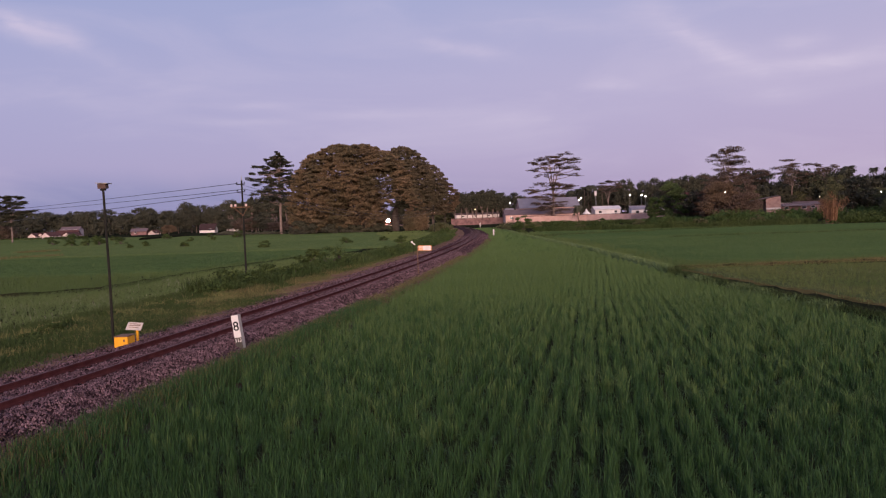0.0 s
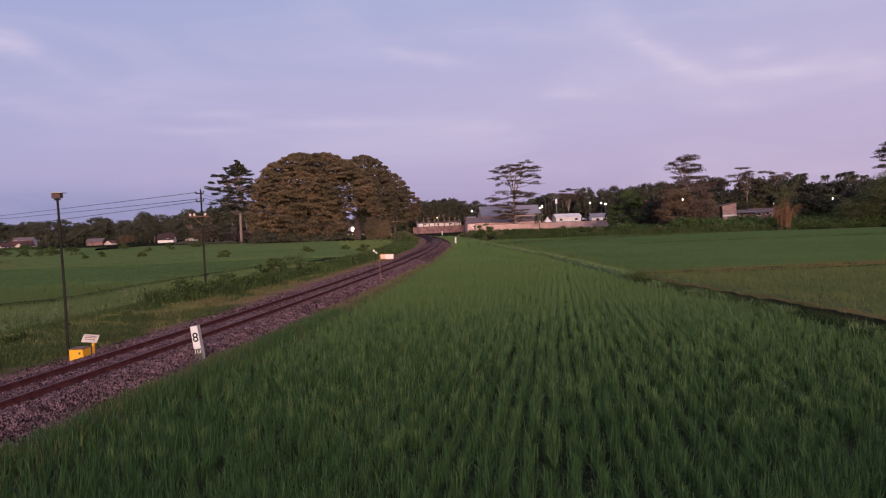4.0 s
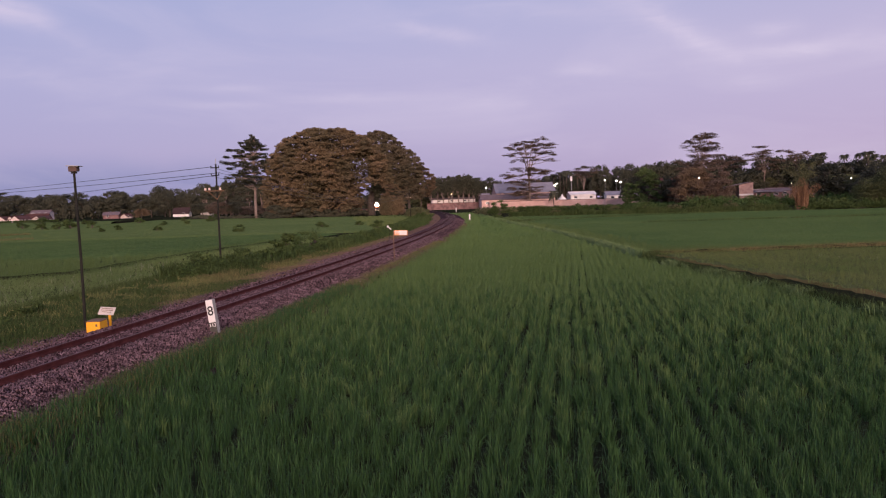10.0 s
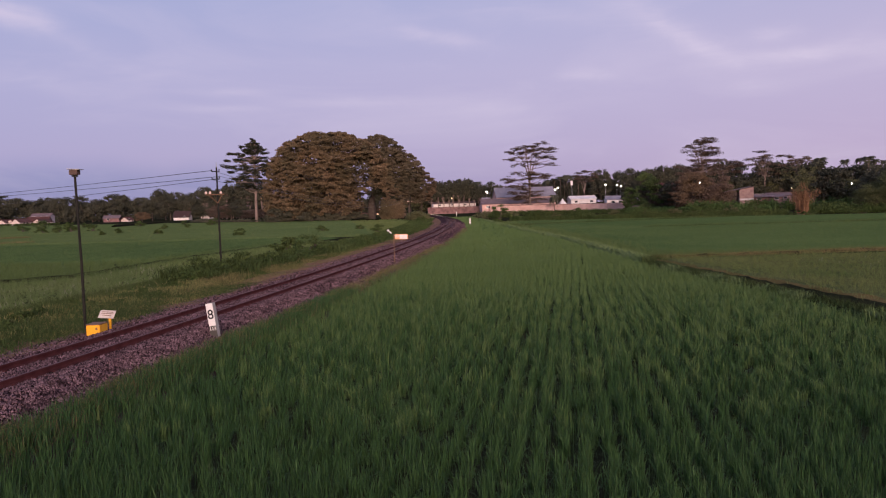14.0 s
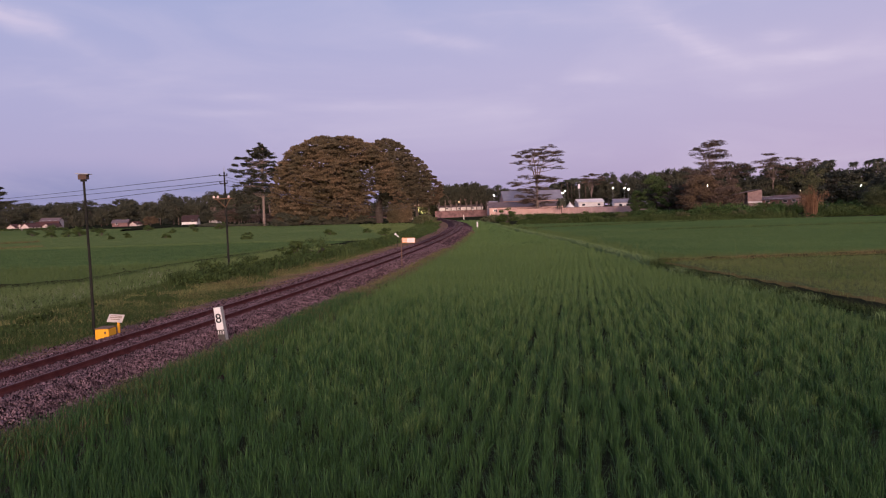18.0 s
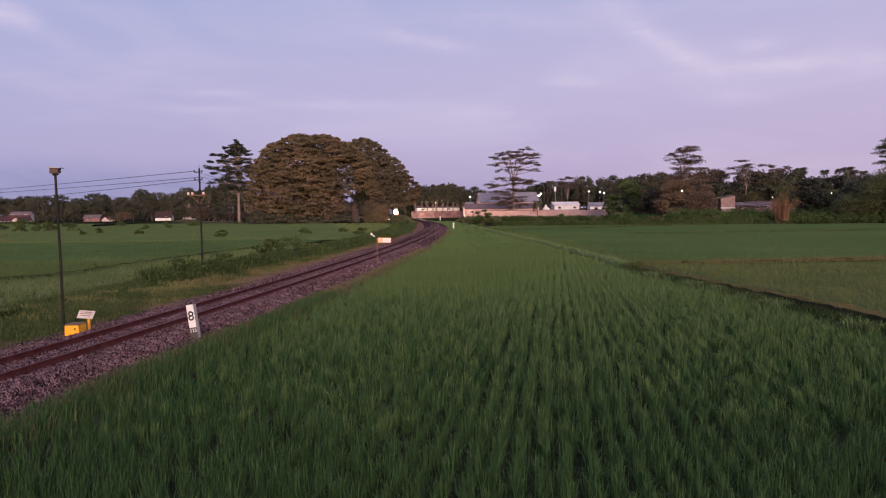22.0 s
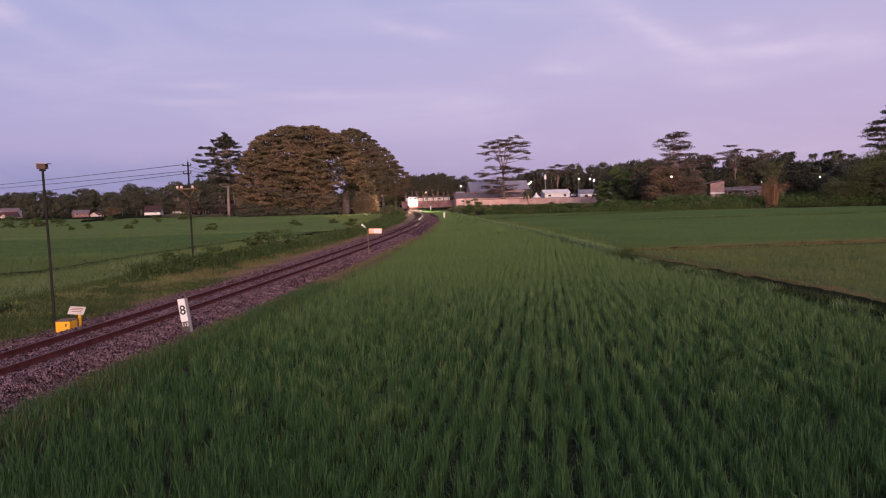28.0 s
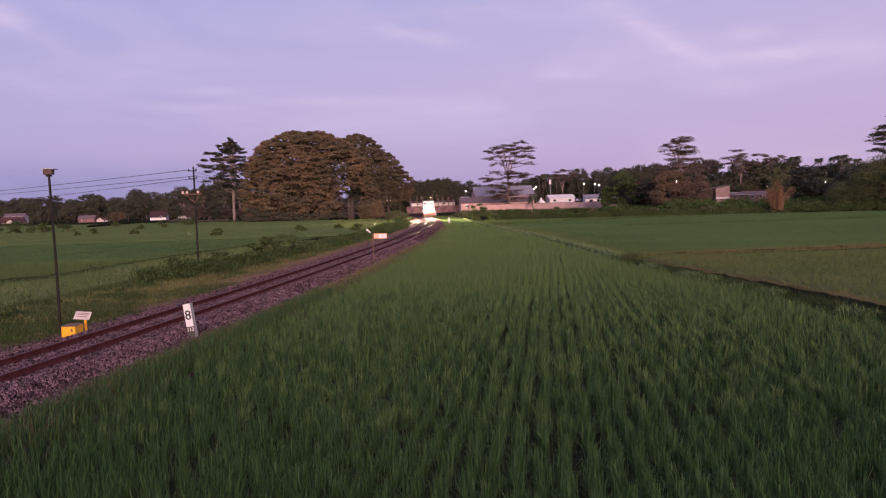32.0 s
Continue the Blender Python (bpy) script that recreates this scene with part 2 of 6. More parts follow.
M = dict(
    soil=mat("soil", (0.017, 0.020, 0.011), (0.035, 0.034, 0.018), 0.25, 1.0, bump=0.6, fine=0.3, spec=0.0),
    mud=mat("mud", (0.010, 0.012, 0.007), (0.028, 0.026, 0.016), 0.8, 1.0, bump=0.5, fine=0.3, spec=0.0),
    verge=mat("verge_soil", (0.245, 0.125, 0.078), (0.125, 0.082, 0.046), 0.5, 1.0, bump=0.7, fine=0.35, spec=0.03),
    # one leaf in two tones: canopy shade in the first, light in the second
    rice=leafy("rice_leaf_shaded", (0.040, 0.090, 0.026), (0.057, 0.114, 0.034), 0.12, 0.40, 0.28, 0.55, 0.22),
    rice_lit=leafy("rice_lit", (0.098, 0.158, 0.050), (0.124, 0.188, 0.060), 0.10, 0.22, 0.28, 0.55, 0.2),
    rice_far=leafy("rice_far", (0.080, 0.122, 0.038), (0.104, 0.146, 0.046), 0.05, 0.10, 0.25, 0.5, 0.2),
    rice_dark=leafy("rice_dark", (0.072, 0.114, 0.036), (0.094, 0.138, 0.043), 0.06, 0.2, 0.25, 0.5, 0.2),
    mat_far=mat("canopy_far", (0.080, 0.122, 0.038), (0.104, 0.146, 0.046), 0.05, 1.0, bump=0.4, fine=0.2, spec=0.0),
    rice_left=leafy("rice_left", (0.104, 0.142, 0.046), (0.132, 0.168, 0.056), 0.05, 0.10, 0.25, 0.5, 0.2),
    mat_left=mat("canopy_left", (0.104, 0.142, 0.046), (0.132, 0.168, 0.056), 0.05, 1.0, bump=0.4, fine=0.2, spec=0.0),
    mat_dark=mat("canopy_dark", (0.074, 0.114, 0.038), (0.096, 0.138, 0.044), 0.06, 1.0, bump=0.6, fine=0.4, spec=0.0),
    rim=mat("terrace_rim", (0.098, 0.078, 0.030), (0.160, 0.116, 0.050), 0.7, 1.0, bump=0.6, fine=0.35, spec=0.0),
    bund_grass=mat("bund_grass", (0.135, 0.180, 0.068), (0.180, 0.215, 0.086), 0.6, 1.0, bump=0.6, fine=0.4, spec=0.0),
    rice_pale=leafy("rice_pale", (0.112, 0.160, 0.060), (0.146, 0.188, 0.074), 0.2, 0.24),
    bund_weed=leafy("bund_weed", (0.130, 0.188, 0.070), (0.172, 0.224, 0.094), 0.4, 0.35),
    yellow_weed=leafy("yellow_weed", (0.165, 0.172, 0.062), (0.265, 0.225, 0.098), 0.5, 0.4),
    hedge_leaf=leafy("hedge_leaf", (0.060, 0.104, 0.034), (0.100, 0.145, 0.048), 0.3, 0.4),
    terrace=mat("terrace_mud", (0.070, 0.088, 0.034), (0.108, 0.112, 0.048), 0.5, 1.0, bump=0.5, fine=0.3, spec=0.0),
    stubble=leafy("stubble", (0.104, 0.142, 0.047), (0.146, 0.166, 0.062), 0.25, 0.3),
    seed_head=leafy("seed_head", (0.22, 0.23, 0.15), (0.30, 0.30, 0.21), 0.5, 0.3),
    weed=leafy("weed", (0.050, 0.080, 0.025), (0.086, 0.108, 0.038), 0.2, 0.45),
    weed_dark=leafy("dark_weed", (0.046, 0.076, 0.025), (0.080, 0.106, 0.037), 0.2, 0.45),
    fringe=leafy("fringe_grass", (0.125, 0.108, 0.056), (0.180, 0.142, 0.078), 0.3, 0.4),
    drygrass=leafy("dry_grass", (0.200, 0.155, 0.074), (0.142, 0.142, 0.055), 0.4, 0.45),
    stone=mat("ballast_stone", (0.060, 0.034, 0.038), (0.196, 0.120, 0.129), 3.0, 1.0, spec=0.05, island=0.95, fine=0.2),
    bed=mat("ballast_bed", (0.048, 0.027, 0.029), (0.084, 0.048, 0.051), 6.0, 1.0, spec=0.0, bump=1.0, fine=0.5),
    sleeper=mat("sleeper", (0.072, 0.040, 0.038), (0.118, 0.068, 0.064), 2.0, 0.9, bump=0.3, objrand=0.25),
    rail=mat("rail_rust", (0.058, 0.018, 0.019), (0.092, 0.031, 0.031), 4.0, 0.9, fine=0.2, spec=0.05),
    railtop=mat("rail_top", (0.070, 0.025, 0.023), (0.104, 0.040, 0.036), 4.0, 0.42, spec=0.05),
    bark=mat("bark", (0.085, 0.062, 0.050), (0.14, 0.105, 0.088), 1.2, 0.9, bump=0.5, fine=0.2),
    bark_pale=mat("bark_pale", (0.165, 0.122, 0.106), (0.24, 0.18, 0.16), 1.0, 0.9, fine=0.2),
    bark_dark=mat("bark_dark", (0.06, 0.045, 0.04), (0.10, 0.08, 0.07), 1.0, 0.9, fine=0.2),
    rain_leaf=leafy("rain_tree_leaf", (0.104, 0.092, 0.054), (0.236, 0.160, 0.098), 0.11, 0.38, 0.30),
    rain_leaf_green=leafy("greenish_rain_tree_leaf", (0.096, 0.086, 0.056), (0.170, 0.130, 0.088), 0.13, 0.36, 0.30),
    dark_leaf=leafy("dark_leaf", (0.066, 0.068, 0.048), (0.108, 0.104, 0.072), 0.12, 0.32),
    mid_leaf=leafy("mid_leaf", (0.086, 0.094, 0.046), (0.145, 0.140, 0.072), 0.12, 0.34),
    green_leaf=leafy("green_leaf", (0.072, 0.108, 0.040), (0.122, 0.156, 0.060), 0.2, 0.34),
    alb_leaf=leafy("albizia_leaf", (0.120, 0.086, 0.066), (0.180, 0.128, 0.098), 0.15, 0.26),
    orange_leaf=leafy("rusty_leaf", (0.140, 0.086, 0.054), (0.21, 0.128, 0.08), 0.3, 0.26),
    brown_roof=mat("brown_roof", (0.120, 0.082, 0.088), (0.17, 0.12, 0.125), 0.8, 0.8, fine=0.2),
    round_leaf=leafy("round_tree_leaf", (0.070, 0.084, 0.038), (0.118, 0.128, 0.060), 0.2, 0.25),
    brown_leaf=leafy("brown_leaf", (0.130, 0.092, 0.060), (0.19, 0.132, 0.086), 0.3, 0.26),
    dry_stem=leafy("dry_stem", (0.20, 0.115, 0.070), (0.27, 0.155, 0.095), 0.4, 0.35),
    pole=mat("weathered_pole", (0.007, 0.007, 0.005), (0.022, 0.019, 0.015), 2.0, 0.9, bump=0.3, fine=0.25),
    box=mat("box_brown", (0.075, 0.046, 0.038), (0.11, 0.068, 0.056), 4.0, 0.8, fine=0.2),
    lid=mat("lid_grey", (0.30, 0.28, 0.27), (0.42, 0.39, 0.38), 5.0, 0.7, fine=0.15),
    yellow=mat("yellow_paint", (0.80, 0.36, 0.015), (0.86, 0.42, 0.03), 3.0, 0.5, fine=0.1, bump=0.05),
    rusty=mat("rusty_lid", (0.14, 0.08, 0.05), (0.22, 0.12, 0.07), 6.0, 0.8, fine=0.25),
    plaster=mat("village_plaster", (0.50, 0.40, 0.38), (0.64, 0.53, 0.50), 0.6, 0.9, fine=0.15),
    white=mat("white_paint", (0.62, 0.58, 0.57), (0.72, 0.68, 0.67), 3.0, 0.7, fine=0.06),
    offwhite=mat("sign_face", (0.42, 0.36, 0.32), (0.60, 0.52, 0.47), 6.0, 0.6, fine=0.15),
    orange=mat("orange_paint", (0.72, 0.30, 0.13), (0.80, 0.38, 0.18), 5.0, 0.6, fine=0.15),
    concrete=mat("concrete", (0.26, 0.24, 0.225), (0.38, 0.35, 0.33), 5.0, 0.9, bump=0.3, fine=0.2),
    black=mat("black_paint", (0.015, 0.015, 0.016), (0.03, 0.03, 0.03), 5.0, 0.6),
    ceramic=mat("ceramic", (0.70, 0.52, 0.45), (0.8, 0.62, 0.55), 8.0, 0.3),
    wire=mat("cable", (0.03, 0.03, 0.032), (0.05, 0.05, 0.055), 2.0, 0.6),
    wall=mat("pink_wall", (0.46, 0.285, 0.255), (0.62, 0.41, 0.37), 0.5, 0.9, fine=0.25),
    whitewall=mat("white_wall", (0.62, 0.56, 0.55), (0.74, 0.68, 0.67), 0.5, 0.9, fine=0.1),
    slate=mat("blue_grey_roof", (0.185, 0.165, 0.195), (0.255, 0.225, 0.255), 0.5, 0.6, fine=0.12),
    tile=mat("clay_tile", (0.055, 0.022, 0.020), (0.105, 0.043, 0.037), 1.2, 0.85, fine=0.25, objrand=0.2),
    dark_tile=mat("sooty_tile", (0.030, 0.016, 0.016), (0.055, 0.028, 0.027), 1.2, 0.85, fine=0.25),
    pinkbrick=mat("weathered_brick", (0.28, 0.175, 0.16), (0.42, 0.275, 0.25), 1.2, 0.95, fine=0.3),
    sheetroof=mat("pale_sheet_roof", (0.42, 0.38, 0.37), (0.56, 0.50, 0.49), 0.8, 0.6, fine=0.15),
    brick=mat("brick_wall", (0.12, 0.066, 0.064), (0.28, 0.155, 0.148), 0.7, 0.9, fine=0.3),
    dark=mat("dark_opening", (0.02, 0.018, 0.018), (0.035, 0.03, 0.03), 2.0, 0.5),
    glass=mat("window_glass", (0.03, 0.035, 0.04), (0.05, 0.05, 0.06), 1.0, 0.08, spec=0.6),
    steel=mat("galvanised", (0.32, 0.32, 0.33), (0.42, 0.42, 0.43), 3.0, 0.5, metal=0.5),
    loco=mat("loco_paint", (0.55, 0.55, 0.57), (0.66, 0.66, 0.68), 1.0, 0.4, fine=0.08),
    locored=mat("loco_stripe", (0.45, 0.06, 0.03), (0.55, 0.09, 0.04), 1.0, 0.4, fine=0.08),
    lococh=mat("loco_underframe", (0.05, 0.045, 0.04), (0.09, 0.08, 0.07), 2.0, 0.7, fine=0.2),
    lamp=glow("street_lamp_glow", (1.0, 0.84, 0.70), 22.0),
    lamp_warm=glow("warm_lamp_glow", (1.0, 0.70, 0.26), 2.4),
    head=glow("headlight_glow", (1.0, 0.80, 0.55), 14000.0),
)

# ---- mesh helpers ----


def link(name, me, material, parent=None, label=""):
    if material is not None and not me.materials:
        me.materials.append(M[material] if isinstance(material, str) else material)
    ob = new(name, me)
    if parent is not None:
        ob.parent = parent
    if label:
        ob["label"] = label
    return ob


def part(name, bm, material, parent=None, label="", smooth=False):
    me = bpy.data.meshes.new(name)
    bm.to_mesh(me)
    bm.free()
    if smooth:
        for p in me.polygons:
            p.use_smooth = True
    return link(name, me, material, parent, label)


def pydata(name, verts, faces, material, parent=None, label=""):
    me = bpy.data.meshes.new(name)
    me.from_pydata([tuple(v) for v in verts], [], faces)
    return link(name, me, material, parent, label)


def arrays(name, verts, loops, sizes):
    """A mesh from numpy arrays: vertices, corner indices, corners per face."""
    me = bpy.data.meshes.new(name)
    me.vertices.add(len(verts))
    me.vertices.foreach_set("co", np.asarray(verts, np.float32).ravel())
    me.loops.add(len(loops))
    me.loops.foreach_set("vertex_index", np.asarray(loops, np.int32))
    me.polygons.add(len(sizes))
    sizes = np.asarray(sizes, np.int32)
    me.polygons.foreach_set("loop_start", np.r_[0, np.cumsum(sizes)[:-1]].astype(np.int32))
    me.update(calc_edges=True)
    return me


def empty(name, m=None, label="", category="", group="", kind=""):
    ob = new(name)
    ob.empty_display_size = 0.3
    if m is not None:
        ob.matrix_basis = m
    return tagged(ob, label, category, group, kind)


def cuboid(bm, cx, cy, cz, sx, sy, sz, m=None, bevel=0.0):
    r = bmesh.ops.create_cube(bm, size=1.0)
    vs = r["verts"]
    for v in vs:
        v.co = Vector((v.co.x * sx + cx, v.co.y * sy + cy, v.co.z * sz + cz))
    if bevel:
        es = list({e for v in vs for e in v.link_edges})
        rr = bmesh.ops.bevel(bm, geom=es, offset=bevel, segments=2, affect="EDGES")
        vs = list({v for f in rr["faces"] for v in f.verts} | {v for v in vs if v.is_valid})
    if m is not None:
        bmesh.ops.transform(bm, matrix=m, verts=vs)
    return bm


def box_bm(sx, sy, sz, bevel=0.0, at=(0, 0, 0), m=None):
    return cuboid(bmesh.new(), at[0], at[1], at[2], sx, sy, sz, m, bevel)


def tube(points, radii, sides=8):
    """A tapered round bar along points."""
    pts = [Vector(p) for p in points]
    verts, faces = [], []
    for i, p in enumerate(pts):
        d = (pts[min(i + 1, len(pts) - 1)] - pts[max(i - 1, 0)]).normalized()
        a = d.cross(Vector((0, 0, 1)) if abs(d.z) < 0.9 else Vector((1, 0, 0))).normalized()
        b = d.cross(a)
        for k in range(sides):
            th = 2 * math.pi * k / sides
            verts.append(p + radii[i] * (math.cos(th) * a + math.sin(th) * b))
    for i in range(len(pts) - 1):
        for k in range(sides):
            k2 = (k + 1) % sides
            faces.append((i * sides + k, i * sides + k2, (i + 1) * sides + k2, (i + 1) * sides + k))
    faces.append(tuple(range(sides)))
    faces.append(tuple(range((len(pts) - 1) * sides, len(pts) * sides)))
    return verts, faces


def tubes(list_of):
    V, F = [], []
    for pts, rad, sides in list_of:
        v, f = tube(pts, rad, sides)
        F += [tuple(i + len(V) for i in q) for q in f]
        V += v
    return V, F


def blades(xy, z0, height, width, lean, n, rng, detail=2, spread=0.05):
    """Grass or rice: n leaves on each spot. detail 2: bent leaf of three faces, 1: one triangle."""
    k = len(xy) * n
    if k == 0:
        return np.zeros((0, 3)), np.zeros(0, int), np.zeros(0, int)
    base = np.repeat(np.asarray(xy, float), n, 0) + rng.normal(0, spread, (k, 2))
    zb = np.repeat(np.broadcast_to(z0, len(xy)), n)
    h = np.repeat(np.broadcast_to(height, len(xy)), n) * rng.uniform(0.50, 1.12, k)
    a = rng.uniform(0, 2 * np.pi, k)
    out = np.abs(rng.normal(0, lean, k)) * h
    w = width * rng.uniform(0.7, 1.3, k)
    dx, dy = np.cos(a), np.sin(a)
    b = a + np.pi / 2 + rng.normal(0, 0.6, k)
    wx, wy = np.cos(b) * w / 2, np.sin(b) * w / 2
    if detail == 1:
        v = np.empty((k, 3, 3))
        v[:, 0] = np.c_[base[:, 0] - wx, base[:, 1] - wy, zb]
        v[:, 1] = np.c_[base[:, 0] + wx, base[:, 1] + wy, zb]
        v[:, 2] = np.c_[base[:, 0] + dx * out, base[:, 1] + dy * out, zb + h]
        return v.reshape(-1, 3), np.arange(k * 3), np.full(k, 3)
    v = np.empty((k, 5, 3))
    mx, my = base[:, 0] + dx * out * 0.3, base[:, 1] + dy * out * 0.3
    v[:, 0] = np.c_[base[:, 0] - wx * 0.6, base[:, 1] - wy * 0.6, zb]
    v[:, 1] = np.c_[base[:, 0] + wx * 0.6, base[:, 1] + wy * 0.6, zb]
    v[:, 2] = np.c_[mx + wx, my + wy, zb + h * 0.6]
    v[:, 3] = np.c_[mx - wx, my - wy, zb + h * 0.6]
    v[:, 4] = np.c_[base[:, 0] + dx * out, base[:, 1] + dy * out, zb + h * (1 - 0.25 * out / h)]
    idx = (np.arange(k) * 5)[:, None]
    loops = (idx + np.array([0, 1, 2, 3, 3, 2, 4])).ravel()
    return v.reshape(-1, 3), loops, np.tile([4, 3], k)


def merge(parts_):
    V, Lp, S, o = [], [], [], 0
    for v, l, s in parts_:
        V.append(v), Lp.append(l + o), S.append(s)
        o += len(v)
    return np.concatenate(V), np.concatenate(Lp), np.concatenate(S)


def leaves(pads, per, size, rng, flat=0.6, aspect=0.6):
    """Leaf sprays on flat pads. pads: rows of x, y, z, rx, ry, rz."""
    pads = np.asarray(pads, float)
    k = len(pads) * per
    P = np.repeat(pads, per, 0)
    d = rng.normal(0, 1, (k, 3))
    d /= np.linalg.norm(d, axis=1)[:, None]
    r = rng.uniform(0, 1, k) ** 0.40
    c = P[:, :3] + d * r[:, None] * P[:, 3:6]
    n = rng.normal(0, 1, (k, 3)) * np.array([1 - flat, 1 - flat, 1]) + np.array([0, 0, 0.3])
    n /= np.linalg.norm(n, axis=1)[:, None]
    u = np.cross(n, rng.normal(0, 1, (k, 3)))
    u /= np.linalg.norm(u, axis=1)[:, None] + 1e-9
    w = np.cross(n, u)
    s = size * rng.uniform(0.55, 1.35, k)[:, None]
    v = np.empty((k, 4, 3))
    v[:, 0], v[:, 1] = c - u * s, c - w * s * aspect * 0.8
    v[:, 2], v[:, 3] = c + u * s, c + w * s * aspect
    return v.reshape(-1, 3), np.arange(k * 4), np.full(k, 4)


# ---- the railway line: a long left-hand curve ----
def line_x(y):
    return -11.32 + 0.1598 * y - 0.000481 * y * y


def line_at(y, off=0.0, z=0.0):
    """A point beside the middle of the track, off metres to its right as it goes away."""
    s = 0.1598 - 0.000962 * y
    n = math.hypot(1, s)
    return Vector((line_x(y) + off / n, y - off * s / n, z))


# ---- ground ----
def make_ground():
    xs = np.r_[-2500, -1200, -600, np.linspace(-300, 300, 61), 600, 1200, 2500]
    ys = np.r_[-1500, -400, np.linspace(-100, 500, 61), 800, 1600, 4000]
    V = [(x, y, 0.03 * noise.noise((x * 0.08, y * 0.08, 0))) for y in ys for x in xs]
    nx = len(xs)
    F = [(j * nx + i, j * nx + i + 1, (j + 1) * nx + i + 1, (j + 1) * nx + i) for j in range(len(ys) - 1) for i in range(nx - 1)]
    g = pydata("ground", V, F, "soil")
    tagged(g, "flat dark muddy farmland between paddies reaching the horizon", "ground", kind="structure")


make_ground()


def strip(name, offs, zs, y0, y1, step, material, label, category, wobble=0.0, parent=None):
    """A band along the track with a cross section."""
    ys = np.arange(y0, y1 + step, step)
    V, F, n = [], [], len(offs)
    for y in ys:
        for o, z in zip(offs, zs):
            w = wobble * noise.noise((y * 0.35, o * 1.7, 3.0))
            V.append(line_at(y, o + w, z + 0.25 * w))
    for j in range(len(ys) - 1):
        for i in range(n - 1):
            F.append((j * n + i, j * n + i + 1, (j + 1) * n + i + 1, (j + 1) * n + i))
    ob = pydata(name, V, F, material, parent)
    return tagged(ob, label, category, kind="structure")


strip("ballast_bed", [-3.2, -2.2, -1.4, -0.9, 0.9, 1.2, 1.75, 2.5, 3.3], [0.0, 0.36, 0.585, 0.605, 0.605, 0.585, 0.42, 0.24, -0.05], -60, 560, 1.0,
      "bed", "low embankment of purplish grey crushed stone ballast", "ballast", 0.06)
strip("verge_path", [-6.2, -4.6, -3.0, -2.1], [0.0, 0.28, 0.345, 0.36], -60, 560, 1.5, "verge",
      "bare reddish soil and dry grass strip along the ballast", "verge", 0.25)


def make_stones():
    rng = np.random.default_rng(4)
    ico = np.array([(0, 0, 1), (0.9, 0, 0.1), (0.1, 0.9, -0.1), (-0.9, 0.1, 0.1), (0, -0.9, 0), (0.1, 0, -0.9)])
    tri = np.array([(0, 1, 2), (0, 2, 3), (0, 3, 4), (0, 4, 1), (5, 2, 1), (5, 3, 2), (5, 4, 3), (5, 1, 4)])
    ys = np.concatenate([rng.uniform(10, 32, 78000), rng.uniform(32, 75, 34000), rng.uniform(75, 150, 7000)])
    n = len(ys)
    u = rng.uniform(0, 1, n)
    off = np.where(u < 0.55, rng.uniform(0.62, 2.75, n), np.where(u < 0.80, rng.uniform(-3.1, -0.62, n), rng.uniform(-0.51, 0.51, n)))
    zz = np.interp(off, [-3.2, -2.2, -1.4, 1.2, 1.75, 2.5, 3.3], [0.34, 0.37, 0.60, 0.60, 0.42, 0.24, -0.05])
    s = (0.014 + 0.021 * rng.uniform(0, 1, n) ** 1.4) * np.where(ys > 32, 1.4, 1.0)
    c = np.array([tuple(line_at(y, o, z)) for y, o, z in zip(ys, off, zz + s * 0.25)])
    v = ico[None] * rng.uniform(0.6, 1.3, (n, 6, 1)) * s[:, None, None]
    a = rng.uniform(0, 6.28, n)
    ca, sa = np.cos(a)[:, None], np.sin(a)[:, None]
    x, y = v[..., 0] * ca - v[..., 1] * sa, v[..., 0] * sa + v[..., 1] * ca
    v[..., 0], v[..., 1] = x, y
    v += c[:, None]
    loops = (tri[None] + (np.arange(n) * 6)[:, None, None]).ravel()
    ob = link("ballast_stones", arrays("ballast_stones", v.reshape(-1, 3), loops, np.full(n * 8, 3)), "stone")
    tagged(ob, "loose angular purplish grey ballast stones", "ballast", kind="stuff")


make_stones()


